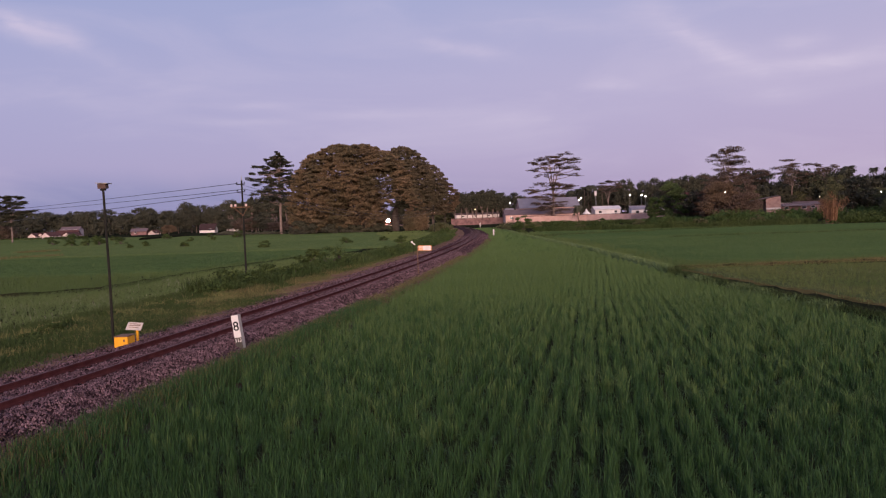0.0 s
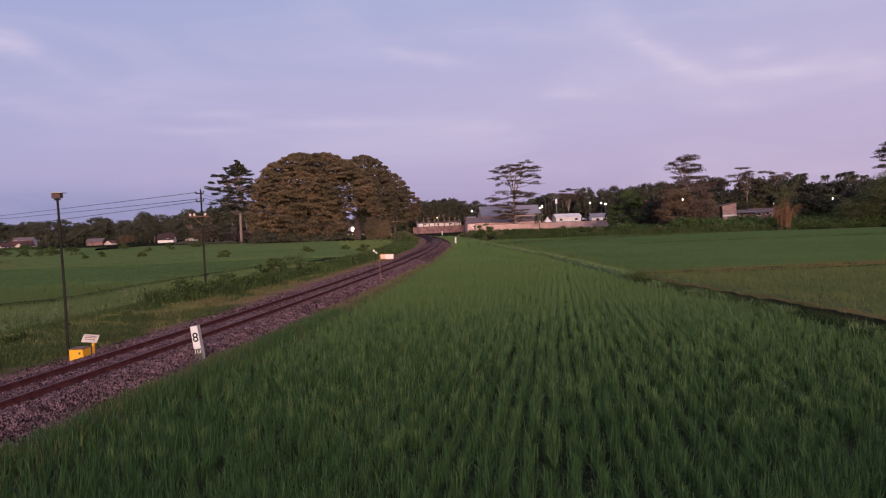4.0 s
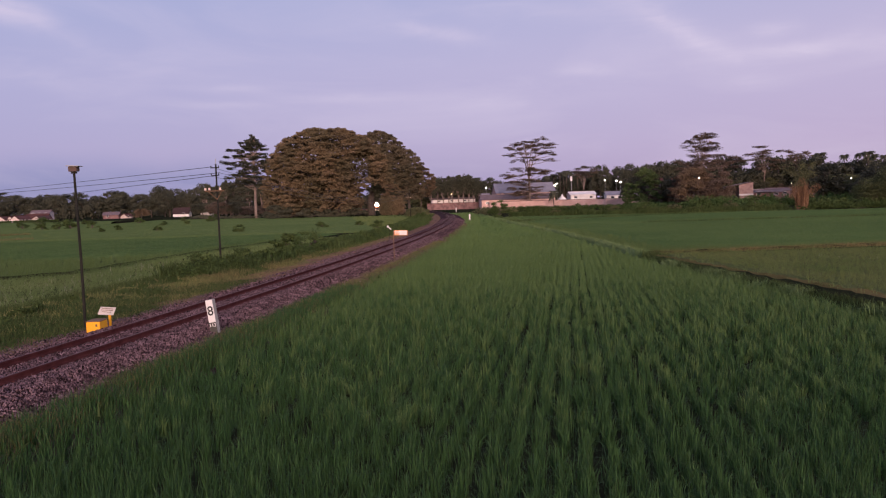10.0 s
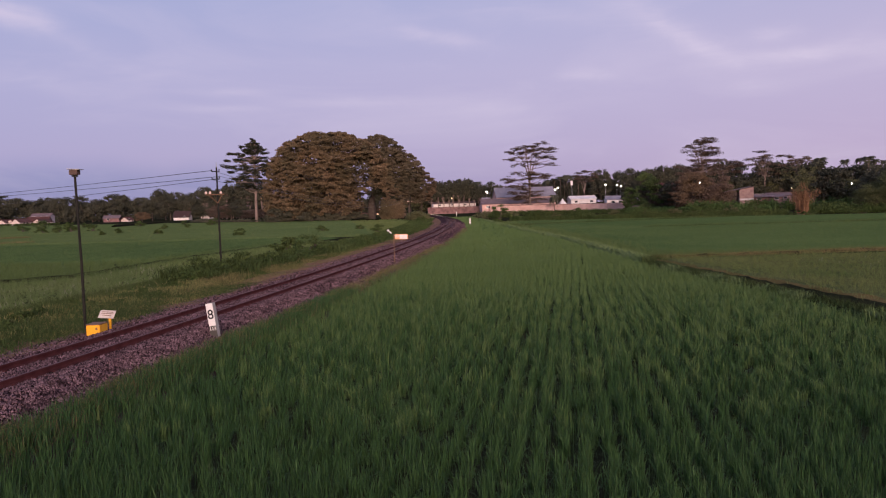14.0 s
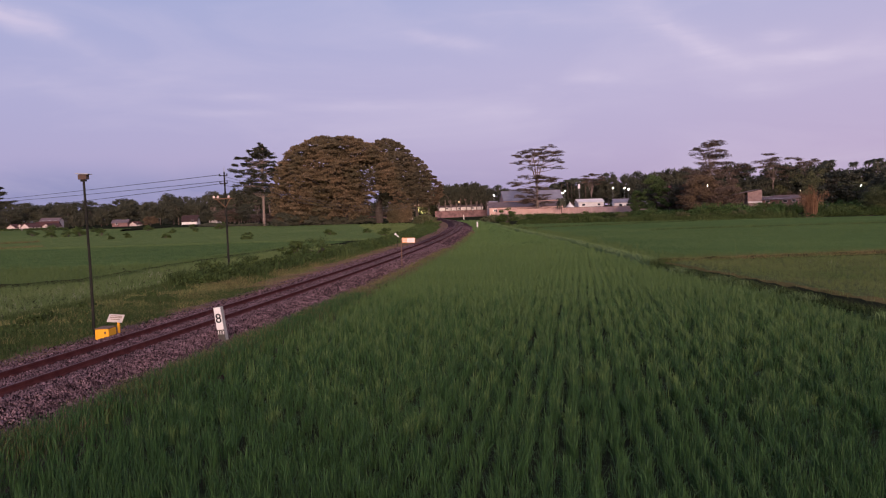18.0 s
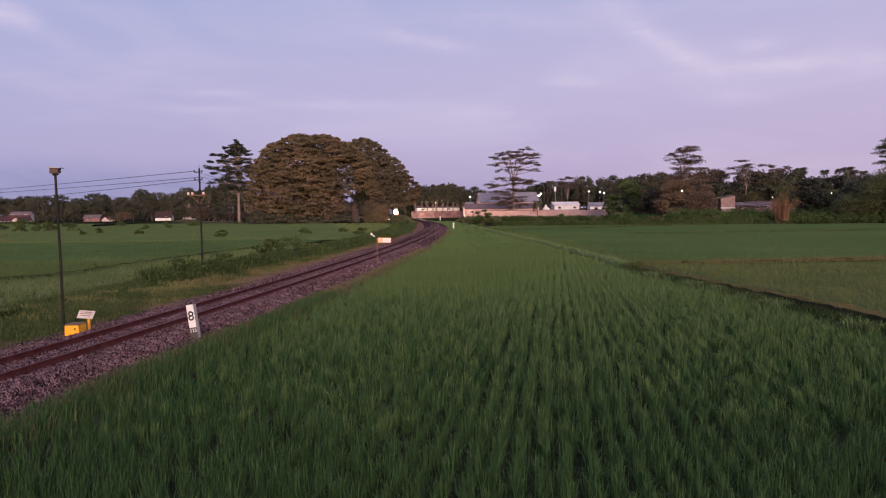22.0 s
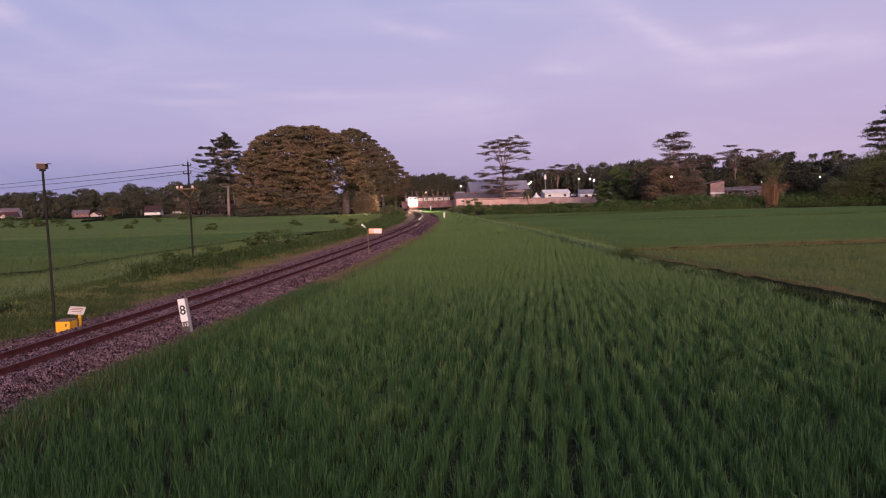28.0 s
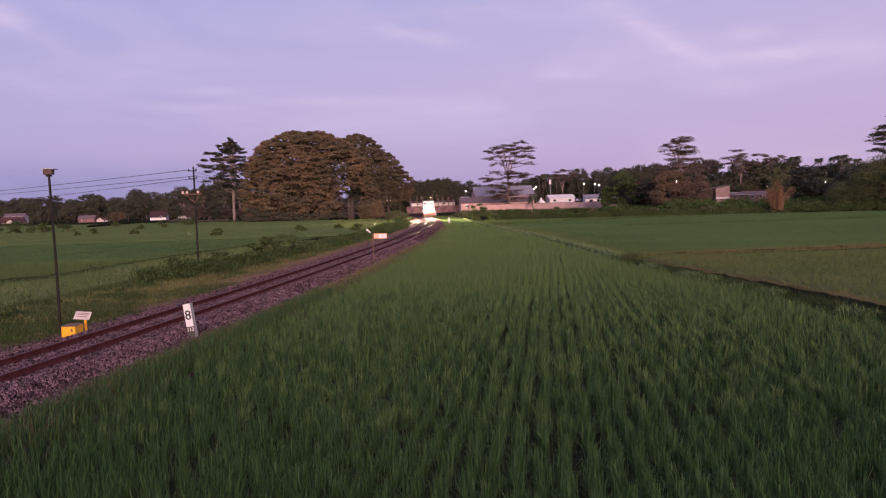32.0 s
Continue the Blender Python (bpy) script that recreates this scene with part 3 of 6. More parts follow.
def make_track():
    track = empty("railway_track", None, "single narrow gauge track with rusty rails on sleepers", "railway track", kind="structure")
    prof = [(-0.065, 0.0), (0.065, 0.0), (0.065, 0.015), (0.012, 0.03), (0.012, 0.105), (0.035, 0.115), (0.035, 0.148), (-0.035, 0.148), (-0.035, 0.115), (-0.012, 0.105), (-0.012, 0.03), (-0.065, 0.015)]
    ys = np.r_[np.arange(-60, 120, 1.5), np.arange(120, 561, 4.0)]
    for side in (-0.567, 0.567):
        V, F, n = [], [], len(prof)
        for y in ys:
            for o, z in prof:
                V.append(line_at(y, side + o, 0.621 + 0.87 * z))
        for j in range(len(ys) - 1):
            for i in range(n):
                i2 = (i + 1) % n
                F.append((j * n + i, j * n + i2, (j + 1) * n + i2, (j + 1) * n + i))
        rail = pydata("rail", V, F, "rail", track)
        head = [(-0.0375, 0.722), (-0.0370, 0.737), (-0.0340, 0.745), (-0.0260, 0.7505), (0.0, 0.752), (0.0260, 0.7505), (0.0330, 0.7460)]
        V2, F2, n = [], [], len(head)
        for y in ys:
            V2 += [line_at(y, side + o, z) for o, z in head]
        for j in range(len(ys) - 1):
            for i in range(n - 1):
                F2.append((j * n + i, j * n + i + 1, (j + 1) * n + i + 1, (j + 1) * n + i))
        rs = pydata("running_surface", V2, F2, "railtop", rail, "dull polished steel running surface")
        for p in rs.data.polygons:
            p.use_smooth = True
    bm = bmesh.new()
    cuboid(bm, 0, 0, 0, 2.0, 0.22, 0.14, bevel=0.02)
    me = bpy.data.meshes.new("sleeper")
    bm.to_mesh(me)
    bm.free()
    fb = bmesh.new()
    for s in (-0.567, 0.567):
        for d in (-0.1, 0.1):
            cuboid(fb, s + d, 0, 0.085, 0.06, 0.1, 0.04, bevel=0.01)
    fm = bpy.data.meshes.new("fastening")
    fb.to_mesh(fm)
    fb.free()
    y = 6.0
    while y < 190:
        sl = link("sleeper", me, "sleeper", track)
        p = line_at(y)
        ang = -math.atan(0.1598 - 0.000962 * y)
        sl.matrix_basis = pose(p.x, p.y, 0.538, 0, 0, math.degrees(ang))
        if y < 45:
            link("rail_clips", fm, "rail", sl)
        y += 0.62


make_track()

# ---- paddy fields ----
ROW = 0.16          # the rows lean this much to the right as they go away


def paddy(name, inside, x0, x1, y0, y1, levels, material, label, rowgap=0.33, seed=1, z=0.0, tone=1.0):
    """Rice in planted rows. levels: (from y, to y, along-row step, leaves, height, width, detail)."""
    rng = np.random.default_rng(seed)
    out = []
    for ya, yb, step, n, h, w, det in levels:
        ya, yb = max(ya, y0), min(yb, y1)
        if yb <= ya:
            continue
        gap = rowgap * max(1.0, step / 0.22)
        us = np.arange(x0 - 40, x1 + 40, gap)
        vs = np.arange(ya, yb, step)
        U, Vv = np.meshgrid(us, vs)
        X = U + ROW * (Vv - 20) + rng.normal(0, 0.044 * gap / 0.3, U.shape) + 0.02 * np.sin(Vv * 0.45 + U * 2.3)
        Y = Vv + rng.normal(0, 0.05, U.shape)
        if step > 0.3:
            X += rng.uniform(-0.5, 0.5, U.shape) * gap
            Y += rng.uniform(-0.5, 0.5, U.shape) * step
        # a few missing hills
        keep = inside(X, Y) & (rng.uniform(0, 1, U.shape) > 0.035)
        lane = np.round(U / gap).astype(int) % 6 == 0
        X += lane * gap * 0.10
        keep &= (X > x0) & (X < x1)
        xy = np.c_[X[keep], Y[keep]]
        big = 1 + 0.07 * np.sin(xy[:, 0] * 0.7 + 1.3 * np.sin(xy[:, 1] * 0.21)) * np.cos(xy[:, 1] * 0.4)
        out.append(blades(xy, z, h * tone * big, w, 0.46 if ya < 30 else 0.36, n, rng, det, 0.050 * max(1, step / 0.3)))
    ob = link(name, arrays(name, *merge(out)), material)
    return tagged(ob, label, "rice field", kind="stuff")


def edge_x(Y):
    """The right foot of the ballast."""
    return -11.32 + 0.1598 * Y - 0.000481 * Y * Y + 2.35


TERRACE = [(15.2, -15), (14.3, 5), (13.6, 15), (13.2, 20), (13.05, 25), (12.75, 31), (12.25, 38), (12.0, 43), (12.0, 45.6)]
LONG_BUND = [(12.0, 46), (12.2, 52), (12.2, 62), (12.1, 78), (11.2, 100), (10.2, 143), (9.5, 200)]
LEFT_BUND = [(-60, 33), (-46, 38), (-25.2, 46), (-22.6, 48.5), (-22.1, 55), (-21.4, 62), (-19.7, 70), (-18.4, 79), (-14.6, 90)]


def terrace_x(Y):
    return np.interp(Y, [p[1] for p in TERRACE], [p[0] for p in TERRACE])


def bund_x(Y):
    return np.interp(Y, [p[1] for p in LONG_BUND], [p[0] for p in LONG_BUND])


def left_bund_x(Y):
    return np.interp(Y, [p[1] for p in LEFT_BUND], [p[0] for p in LEFT_BUND])


def main_field(X, Y):
    right = np.where(Y < 45.8, terrace_x(Y) - 0.45, bund_x(Y) - 0.62)
    return (X > edge_x(Y) + 0.25 * np.sin(Y * 0.9)) & (X < right) & (Y < 235)


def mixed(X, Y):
    """Hill by hill from shaded to lit rice colour, with distance and to the right."""
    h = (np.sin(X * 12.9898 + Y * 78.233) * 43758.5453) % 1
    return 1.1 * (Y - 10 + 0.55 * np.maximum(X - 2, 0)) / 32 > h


LEVELS = [(-15, 7.0, 0.30, 10, 0.45, 0.030, 1), (7.0, 16, 0.225, 50, 0.42, 0.0080, 2), (16, 34, 0.225, 36, 0.43, 0.0115, 2), (34, 60, 0.22, 24, 0.43, 0.021, 1),
          (60, 110, 0.32, 19, 0.46, 0.046, 1), (110, 250, 0.6, 18, 0.44, 0.085, 1)]
# near canopy shade and far brightness are put into the leaf colours
paddy("rice_field", lambda X, Y: main_field(X, Y) & ~mixed(X, Y), -14, 28, -15, 80, LEVELS, "rice", "young green rice standing in planted rows on dark mud, canopy shade in its darker colour", seed=2)
paddy("rice_field", lambda X, Y: main_field(X, Y) & mixed(X, Y), -14, 28, 13, 235, LEVELS, "rice_lit", "the same green rice further along the railway, coloured lighter as if better lit", seed=2)
FAR = [(20, 55, 0.25, 13, 0.44, 0.026, 1), (55, 110, 0.34, 13, 0.40, 0.038, 1), (110, 300, 0.75, 12, 0.38, 0.08, 1)]
paddy("rice_field", lambda X, Y: (X > bund_x(Y) + 0.45) & (Y > 46.6 + 0.03 * X) & (Y < np.interp(X, [9, 13, 22, 44, 66, 76, 140], [172, 167, 164, 162, 150, 143, 132])), 8, 82, 44, 180, FAR, "rice_far",
      "even green rice field behind the bund", seed=3)
paddy("rice_field", lambda X, Y: (X > terrace_x(Y) + 1.15) & (Y < 45.6), 10, 42, -10, 46, [(-10, 60, 0.17, 13, 0.36, 0.010, 1)], "stubble",
      "thin yellowish green young rice with bare patches", seed=4, z=0.45, tone=0.58)


def left_of(Y, off):
    return -11.32 + 0.1598 * Y - 0.000481 * Y * Y - off


paddy("rice_field", lambda X, Y: (X < left_of(Y, 8.2)) & (Y > 22) & (X > left_bund_x(Y) + 0.5) & (Y < 90), -45, 0, 20, 92, [(20, 55, 0.22, 24, 0.21, 0.013, 1), (55, 92, 0.34, 16, 0.30, 0.035, 1)], "rice_pale",
      "pale green grassy paddy beside the railway", seed=5)
paddy("rice_field", lambda X, Y: (X < left_of(Y, 8.5)) & (X < left_bund_x(Y) - 0.5) & (Y > 38) & (Y < 104), -80, 5, 36, 104, FAR, "rice_dark",
      "deep green rice field in the middle distance", seed=6)
paddy("rice_field", lambda X, Y: (X < left_of(Y, 6.5)) & (Y > 106) & (Y < 232 + np.maximum(-X - 40, 0) * 0.75), -240, 5, 104, 380,
      [(100, 200, 0.75, 9, 0.35, 0.15, 1), (200, 400, 1.5, 9, 0.35, 0.30, 1)], "rice_left", "broad light green rice field in front of the trees", seed=7)


def sheet(name, pts, z, material, label, category, step=2.0, rough=0.05):
    """A low mat of leaf tops that closes far fields; pts: corners of a four-sided plot."""
    a, b, c, d = [np.array(p, float) for p in pts]
    n = max(2, int(np.linalg.norm(b - a) / step))
    m = max(2, int(np.linalg.norm(d - a) / step))
    V, F = [], []
    for j in range(m + 1):
        for i in range(n + 1):
            u, v = i / n, j / m
            p = (a * (1 - u) + b * u) * (1 - v) + (d * (1 - u) + c * u) * v
            V.append((p[0], p[1], z + rough * noise.noise((p[0] * 0.35, p[1] * 0.35, 1.0)) if 0 < i < n and 0 < j < m else -0.02))
    for j in range(m):
        for i in range(n):
            q = j * (n + 1) + i
            F.append((q, q + 1, q + n + 2, q + n + 1))
    return tagged(pydata(name, V, F, material), label, category, kind="structure")


sheet("paddy_mat", [(13.4, 52), (90, 53), (100, 136), (12.0, 164)], 0.29, "mat_far", "closed canopy of a distant green rice field", "rice field", 3)
sheet("paddy_mat", [(-170, 106), (-6, 106), (-24, 232), (-250, 380)], 0.26, "mat_left", "closed canopy of a distant green rice field", "rice field", 3)
sheet("paddy_mat", [(-78, 62), (-23, 62), (-13, 103), (-78, 103)], 0.28, "mat_dark", "closed canopy of the deep green rice field", "rice field", 2)
sheet("paddy_mat", [(2.0, 75), (11.3, 75), (9, 225), (7.5, 150)], 0.26, "mat_far", "closed canopy of the green rice field along the track", "rice field", 2)


def bund(name, points, width, height, material, label):
    V, F = [], []
    P = [Vector((x, y, 0)) for x, y in points]
    fine = []
    for a, b in zip(P, P[1:]):
        k = max(2, int((b - a).length / 0.8))
        fine += [a.lerp(b, i / k) for i in range(k)]
    fine.append(P[-1])
    prof = [(-1.0, -0.05), (-0.6, 0.7), (-0.2, 1.0), (0.25, 0.95), (0.6, 0.65), (1.0, -0.05)]
    for i, p in enumerate(fine):
        d = (fine[min(i + 1, len(fine) - 1)] - fine[max(i - 1, 0)]).normalized()
        s = Vector((d.y, -d.x, 0))
        for u, h in prof:
            w = 1 + 0.35 * noise.noise((p.x * 0.6, p.y * 0.6, u))
            V.append(p + s * u * width / 2 * w + Vector((0, 0, h * height * (1 + 0.4 * noise.noise((p.x * 0.9, p.y * 0.9, u + 5))) if h > 0 else h)))
    n = len(prof)
    for j in range(len(fine) - 1):
        for i in range(n - 1):
            F.append((j * n + i, j * n + i + 1, (j + 1) * n + i + 1, (j + 1) * n + i))
    return tagged(pydata(name, V, F, material), label, "bund", kind="structure")


def terrace():
    """The raised plot: a steep dark earth flank towards the rice, a trodden rim and a flat muddy top."""
    edge = TERRACE
    prof = [(-0.42, -0.05, 0), (-0.20, 0.36, 0), (0.0, 0.58, 0), (0.10, 0.61, 1), (0.42, 0.60, 1), (0.68, 0.52, 1), (1.0, 0.46, 2), (10, 0.46, 2), (60, 0.46, 2)]
    fine = []
    for (xa, ya), (xb, yb) in zip(edge, edge[1:]):
        k = int((yb - ya) / 0.4)
        fine += [(xa + (xb - xa) * i / k, ya + (yb - ya) * i / k) for i in range(k)]
    fine.append(edge[-1])
    for nm, mt, lab, lo, hi in (("terrace_flank", "soil", "steep dark earth flank of the raised paddy", 0, 2), ("terrace_rim", "rim", "trodden brown rim of the raised paddy", 2, 5), ("terrace_top", "terrace", "muddy olive top of the raised paddy", 5, 8)):
        V, F, n = [], [], hi - lo + 1
        for x, y in fine:
            for u, z, kk in prof[lo:hi + 1]:
                w = 0.16 * noise.noise((y * 0.8, u * 2.0, 2.0)) + 0.07 * noise.noise((y * 2.7, u * 2.0, 5.0)) if u < 2 else 0.0
                V.append((x + u + w, y, z + (0.5 * w if z > 0 else 0) - (0.14 * max(0.0, (y - 24) / 20) if 0.5 < z else 0)))
        for j in range(len(fine) - 1):
            for i in range(n - 1):
                F.append((j * n + i, j * n + i + 1, (j + 1) * n + i + 1, (j + 1) * n + i))
        tagged(pydata(nm, V, F, mt), lab, "bund", kind="structure")


terrace()
# mud tone here paints the low shadow below the dry grass
bund("field_bund", [(11.9, 45.9), (16, 46.1), (25, 47), (60, 48.5)], 0.6, 0.56, "mud", "earth bund in a dark shadow tone, topped with dry grass between two paddies")
bund("field_bund", LONG_BUND, 0.7, 0.46, "bund_grass", "narrow pale grassy bund along the rice")
bund("field_bund", LEFT_BUND, 0.7, 0.26, "soil", "dark muddy bund between the fields")


def tufts(name, spots, height, width, n, lean, material, label, seed, z=0.0, det=1, spread=0.15, category="grass"):
    rng = np.random.default_rng(seed)
    spots = np.asarray(spots)
    ob = link(name, arrays(name, *blades(spots, z, height, width, lean, n, rng, det, spread)), material)
    return tagged(ob, label, category, kind="stuff")


def along(rng, n, y0, y1, o0, o1, power=1.0):
    ys = y0 + (y1 - y0) * rng.uniform(0, 1, n) ** power
    of = rng.uniform(o0, o1, n)
    return np.array([tuple(line_at(y, o))[:2] for y, o in zip(ys, of)])


rg = np.random.default_rng(11)


def clumped(spots, size=0.22, level=0.0):
    """Keep the spots that fall in irregular patches."""
    return np.array([p for p in spots if noise.noise((p[0] * size, p[1] * size, 3.0)) + 0.5 * noise.noise((p[0] * size * 4, p[1] * size * 4, 8.0)) > level])


tufts("verge_grass", along(rg, 9000, 8, 60, -10.5, -4.6, 1.2), 0.34, 0.022, 11, 0.6, "weed", "low mixed green grass beside the track", 12, 0.05)
tufts("verge_grass", clumped(along(rg, 5200, 8, 38, -4.8, -2.7, 1.0), 0.45, -0.12), 0.24, 0.020, 10, 0.8, "weed", "low grass and creepers running up to the ballast", 121, 0.22)
tufts("verge_grass", clumped(along(rg, 4200, 9, 34, -8.0, -3.2, 1.0), 0.35, 0.05), 0.34, 0.034, 9, 0.8, "weed_dark", "dark leafy weeds between box and field", 122, 0.18)
tufts("yellow_weeds", clumped(along(rg, 3200, 10, 40, -8.5, -3.0, 0.9), 0.55, 0.10), 0.26, 0.034, 8, 0.85, "yellow_weed", "yellow green weeds in patches on the verge", 124, 0.2)
tufts("yellow_weeds", clumped(along(rg, 1800, 22, 36, -8.5, -3.2, 0.9), 0.45, 0.0), 0.24, 0.03, 8, 0.85, "yellow_weed", "yellow green weeds in patches on the verge", 125, 0.2)
tufts("dry_grass", clumped(along(rg, 2600, 24, 90, -4.9, -2.9, 1.3), 0.6, -0.05), 0.18, 0.016, 9, 0.9, "drygrass", "short straw on the bare track shoulder", 123, 0.26)
tufts("verge_grass", along(rg, 6000, 55, 200, -9.5, -4.4, 1.5), 0.45, 0.07, 8, 0.5, "weed", "low mixed green grass beside the track", 13, 0.05)
tufts("dry_grass", clumped(along(rg, 2600, 28, 62, -7.0, -3.0), 0.22, 0.18), 0.32, 0.028, 9, 0.6, "drygrass", "yellowed dry grass on the track verge", 14, 0.12)
tufts("dry_grass", clumped(along(rg, 1100, 8, 34, -6.0, -2.7)), 0.20, 0.02, 8, 0.7, "drygrass", "yellowed dry grass on the track verge", 15, 0.2)
wy = 41.5 + 87 * rg.uniform(0, 1, 1500) ** 1.4
wo = -np.interp(wy, [38, 62, 90, 130], [8.4, 6.6, 5.2, 4.6]) + rg.uniform(-1.6, 1.2, 1500)
wh = np.array([0.78 + 0.55 * noise.noise((y * 0.35, o * 0.5, 6.0)) + 0.25 * noise.noise((y * 1.3, o, 2.0)) for y, o in zip(wy, wo)])
tufts("tall_weeds", np.array([tuple(line_at(y, o))[:2] for y, o in zip(wy, wo)]), wh, 0.04, 9, 0.65, "weed_dark", "tall rank green weeds along the railway verge", 16, 0.1, 2, 0.25)
tufts("dry_grass", clumped(along(rg, 900, 34, 62, -7.2, -4.6), 0.3, 0.1), 0.42, 0.03, 9, 0.7, "drygrass", "yellow green grass clumps on the track verge", 151, 0.1)
lb = rg.uniform(0, 1, 1700)
tufts("bund_weeds", np.c_[left_bund_x(38 + 50 * lb) + 0.30 + rg.normal(0, 0.30, 1700), 37.8 + 50 * lb + rg.normal(0, 0.25, 1700)], 0.40, 0.022, 7, 0.6, "rice_dark", "grass leaning over the muddy bund", 186, 0.0)
tufts("verge_grass", clumped(along(rg, 2200, 40, 140, -4.6, -3.0, 1.3), 0.5, 0.12), 0.22, 0.03, 7, 0.8, "weed", "short patchy grass on the reddish verge", 131, 0.14)
tufts("edge_grass", along(rg, 700, 9, 110, 2.2, 2.9, 1.4), 0.28, 0.014, 8, 0.6, "rice_dark", "thin grass at the foot of the ballast", 17, 0.2)
tufts("broadleaf_weeds", along(rg, 2600, 8, 36, -7.5, -2.7, 1.1), 0.22, 0.06, 7, 0.9, "weed", "low broadleaf weeds on the verge", 171, 0.22)
tufts("edge_grass", along(rg, 2600, 8, 34, 1.95, 2.75, 1.2), 0.42, 0.012, 10, 0.45, "rice", "rank green rice edge against the ballast", 173, 0.12, 2)
tufts("toe_weeds", clumped(along(rg, 2600, 8, 70, 1.75, 2.4, 1.3), 0.5, -0.25), 0.16, 0.014, 7, 1.2, "drygrass", "low straw-coloured weeds at the foot of the ballast", 174, 0.34)
tufts("edge_grass", along(rg, 3400, 9, 120, 2.05, 2.75, 1.3), 0.40, 0.011, 7, 0.6, "fringe", "brownish dry grass fringe between ballast and rice", 175, 0.10)
tufts("toe_weeds", along(rg, 90, 8, 40, 2.2, 2.8, 1.3), 0.22, 0.05, 6, 0.9, "weed", "low broadleaf weeds at the foot of the ballast", 172, 0.25)
fx = rg.uniform(0, 1, 900)
tufts("field_weeds", np.c_[26 + 50 * fx, 104 + rg.normal(0, 0.3, 900)], 0.60, 0.06, 6, 0.4, "weed", "darker weeds on a low bund across the far rice field", 183, 0.0)
tufts("field_weeds", np.c_[9.6 + 55 * fx, 130 + 22 * fx + rg.normal(0, 0.35, 900)], 0.62, 0.08, 6, 0.4, "weed", "darker weeds on a low bund across the far rice field", 184, 0.0)
tufts("bund_weeds", np.c_[12.2 + rg.normal(0, 0.4, 70), 45.6 + rg.normal(0, 0.4, 70)], 0.75, 0.03, 9, 0.6, "weed", "tuft of weeds where two bunds meet", 185, 0.0, 2)
by = 44 + 130 * rg.uniform(0, 1, 1500) ** 1.5
tufts("bund_weeds", np.c_[bund_x(by + 2) + rg.normal(0, 0.14, 1500), by + 2], 0.30, 0.035, 6, 0.7, "bund_weed", "pale short grass along the bund", 189, 0.30)
sx = rg.uniform(0, 1, 260)
tufts("straw", np.c_[-76 + 5 * sx, 133 + 4 * sx + rg.normal(0, 0.5, 260)], 0.62, 0.07, 6, 0.8, "drygrass", "scattered straw and pale dry stalks in the far field", 187, 0.0)
tufts("straw", np.c_[-66 + 9 * sx, 105 + 6 * sx + rg.normal(0, 0.6, 260)], 0.60, 0.07, 6, 0.8, "drygrass", "scattered straw and pale dry stalks in the far field", 188, 0.0)
bx = rg.uniform(0, 1, 1200) ** 0.8
bx = bx[np.sin(bx * 31) + np.sin(bx * 73 + 1) > 0.25]
tufts("bund_weeds", np.c_[terrace_x(15 + 29.5 * bx) - 0.42 + rg.normal(0, 0.10, len(bx)), 15 + 29.5 * bx], 0.42, 0.022, 6, 1.15, "bund_weed", "ragged light green weeds hanging on the flank of the bund", 18, 0.16, 2)
fy = rg.uniform(0, 1, 1500)
tufts("bund_weeds", np.c_[terrace_x(14 + 31 * fy) - 0.16 + rg.normal(0, 0.08, 1500), 14 + 31 * fy], 0.26, 0.022, 6, 1.0, "weed_dark", "dark grass growing on the flank of the raised paddy", 190, 0.28)
fy = rg.uniform(12.2, 60, 2600)
tufts("bund_weeds", np.c_[fy, np.interp(fy, [12, 16, 25, 60], [45.9, 46.1, 47, 48.5]) - 0.05 + rg.normal(0, 0.17, 2600)], 0.26, 0.020, 8, 0.8, "drygrass", "short dry grass on the bund between two paddies", 181, 0.46)
fy = rg.uniform(0, 1, 170)
tufts("bund_weeds", np.c_[terrace_x(14 + 30 * fy) + 0.3 + rg.normal(0, 0.15, 170), 14 + 30 * fy], 0.22, 0.016, 6, 0.8, "stubble", "short weeds on the rim of the raised paddy", 182, 0.55)
tufts("white_grass", np.c_[rg.uniform(19, 32, 90), rg.uniform(32, 42, 90)], 0.24, 0.016, 3, 0.4, "seed_head", "pale seeding grass heads in thin rice", 191, 0.48)
tufts("white_grass", along(rg, 300, 24, 54, -17, -9.2), 0.30, 0.020, 3, 0.4, "seed_head", "pale seeding grass heads", 19, 0.05)


# ---- trees ----
def tree(name, m, trunk, pads, per, size, leaf, bark, label, category="tree", seed=1, flat=0.6, group=""):
    rng = np.random.default_rng(seed)
    t = empty(name, m, label, category, group)
    v, f = tubes(trunk[:1])
    pydata("trunk", v, f, bark, t)
    if trunk[1:]:
        for lim in trunk[1:]:
            v, f = tube(*lim)
            pydata("limb", v, f, bark, t)
    link("crown", arrays("crown", *leaves(pads, per, size, rng, flat)), leaf, t)
    return t


def dome_pads(rng, n, rx, ry, zc, rz, pr, low=-0.2, inner=0.25, thick=0.22):
    """Flat sprays over a dome, some inside it."""
    out = []
    while len(out) < n:
        d = rng.normal(0, 1, 3)
        d /= np.linalg.norm(d)
        if d[2] < low:
            continue
        k = rng.uniform(0.90, 1.01) if rng.uniform() > inner else rng.uniform(0.4, 0.86)
        s = pr * rng.uniform(0.7, 1.35)
        out.append((d[0] * rx * k, d[1] * ry * k, zc + d[2] * rz * k, s, s, s * thick))
    return out


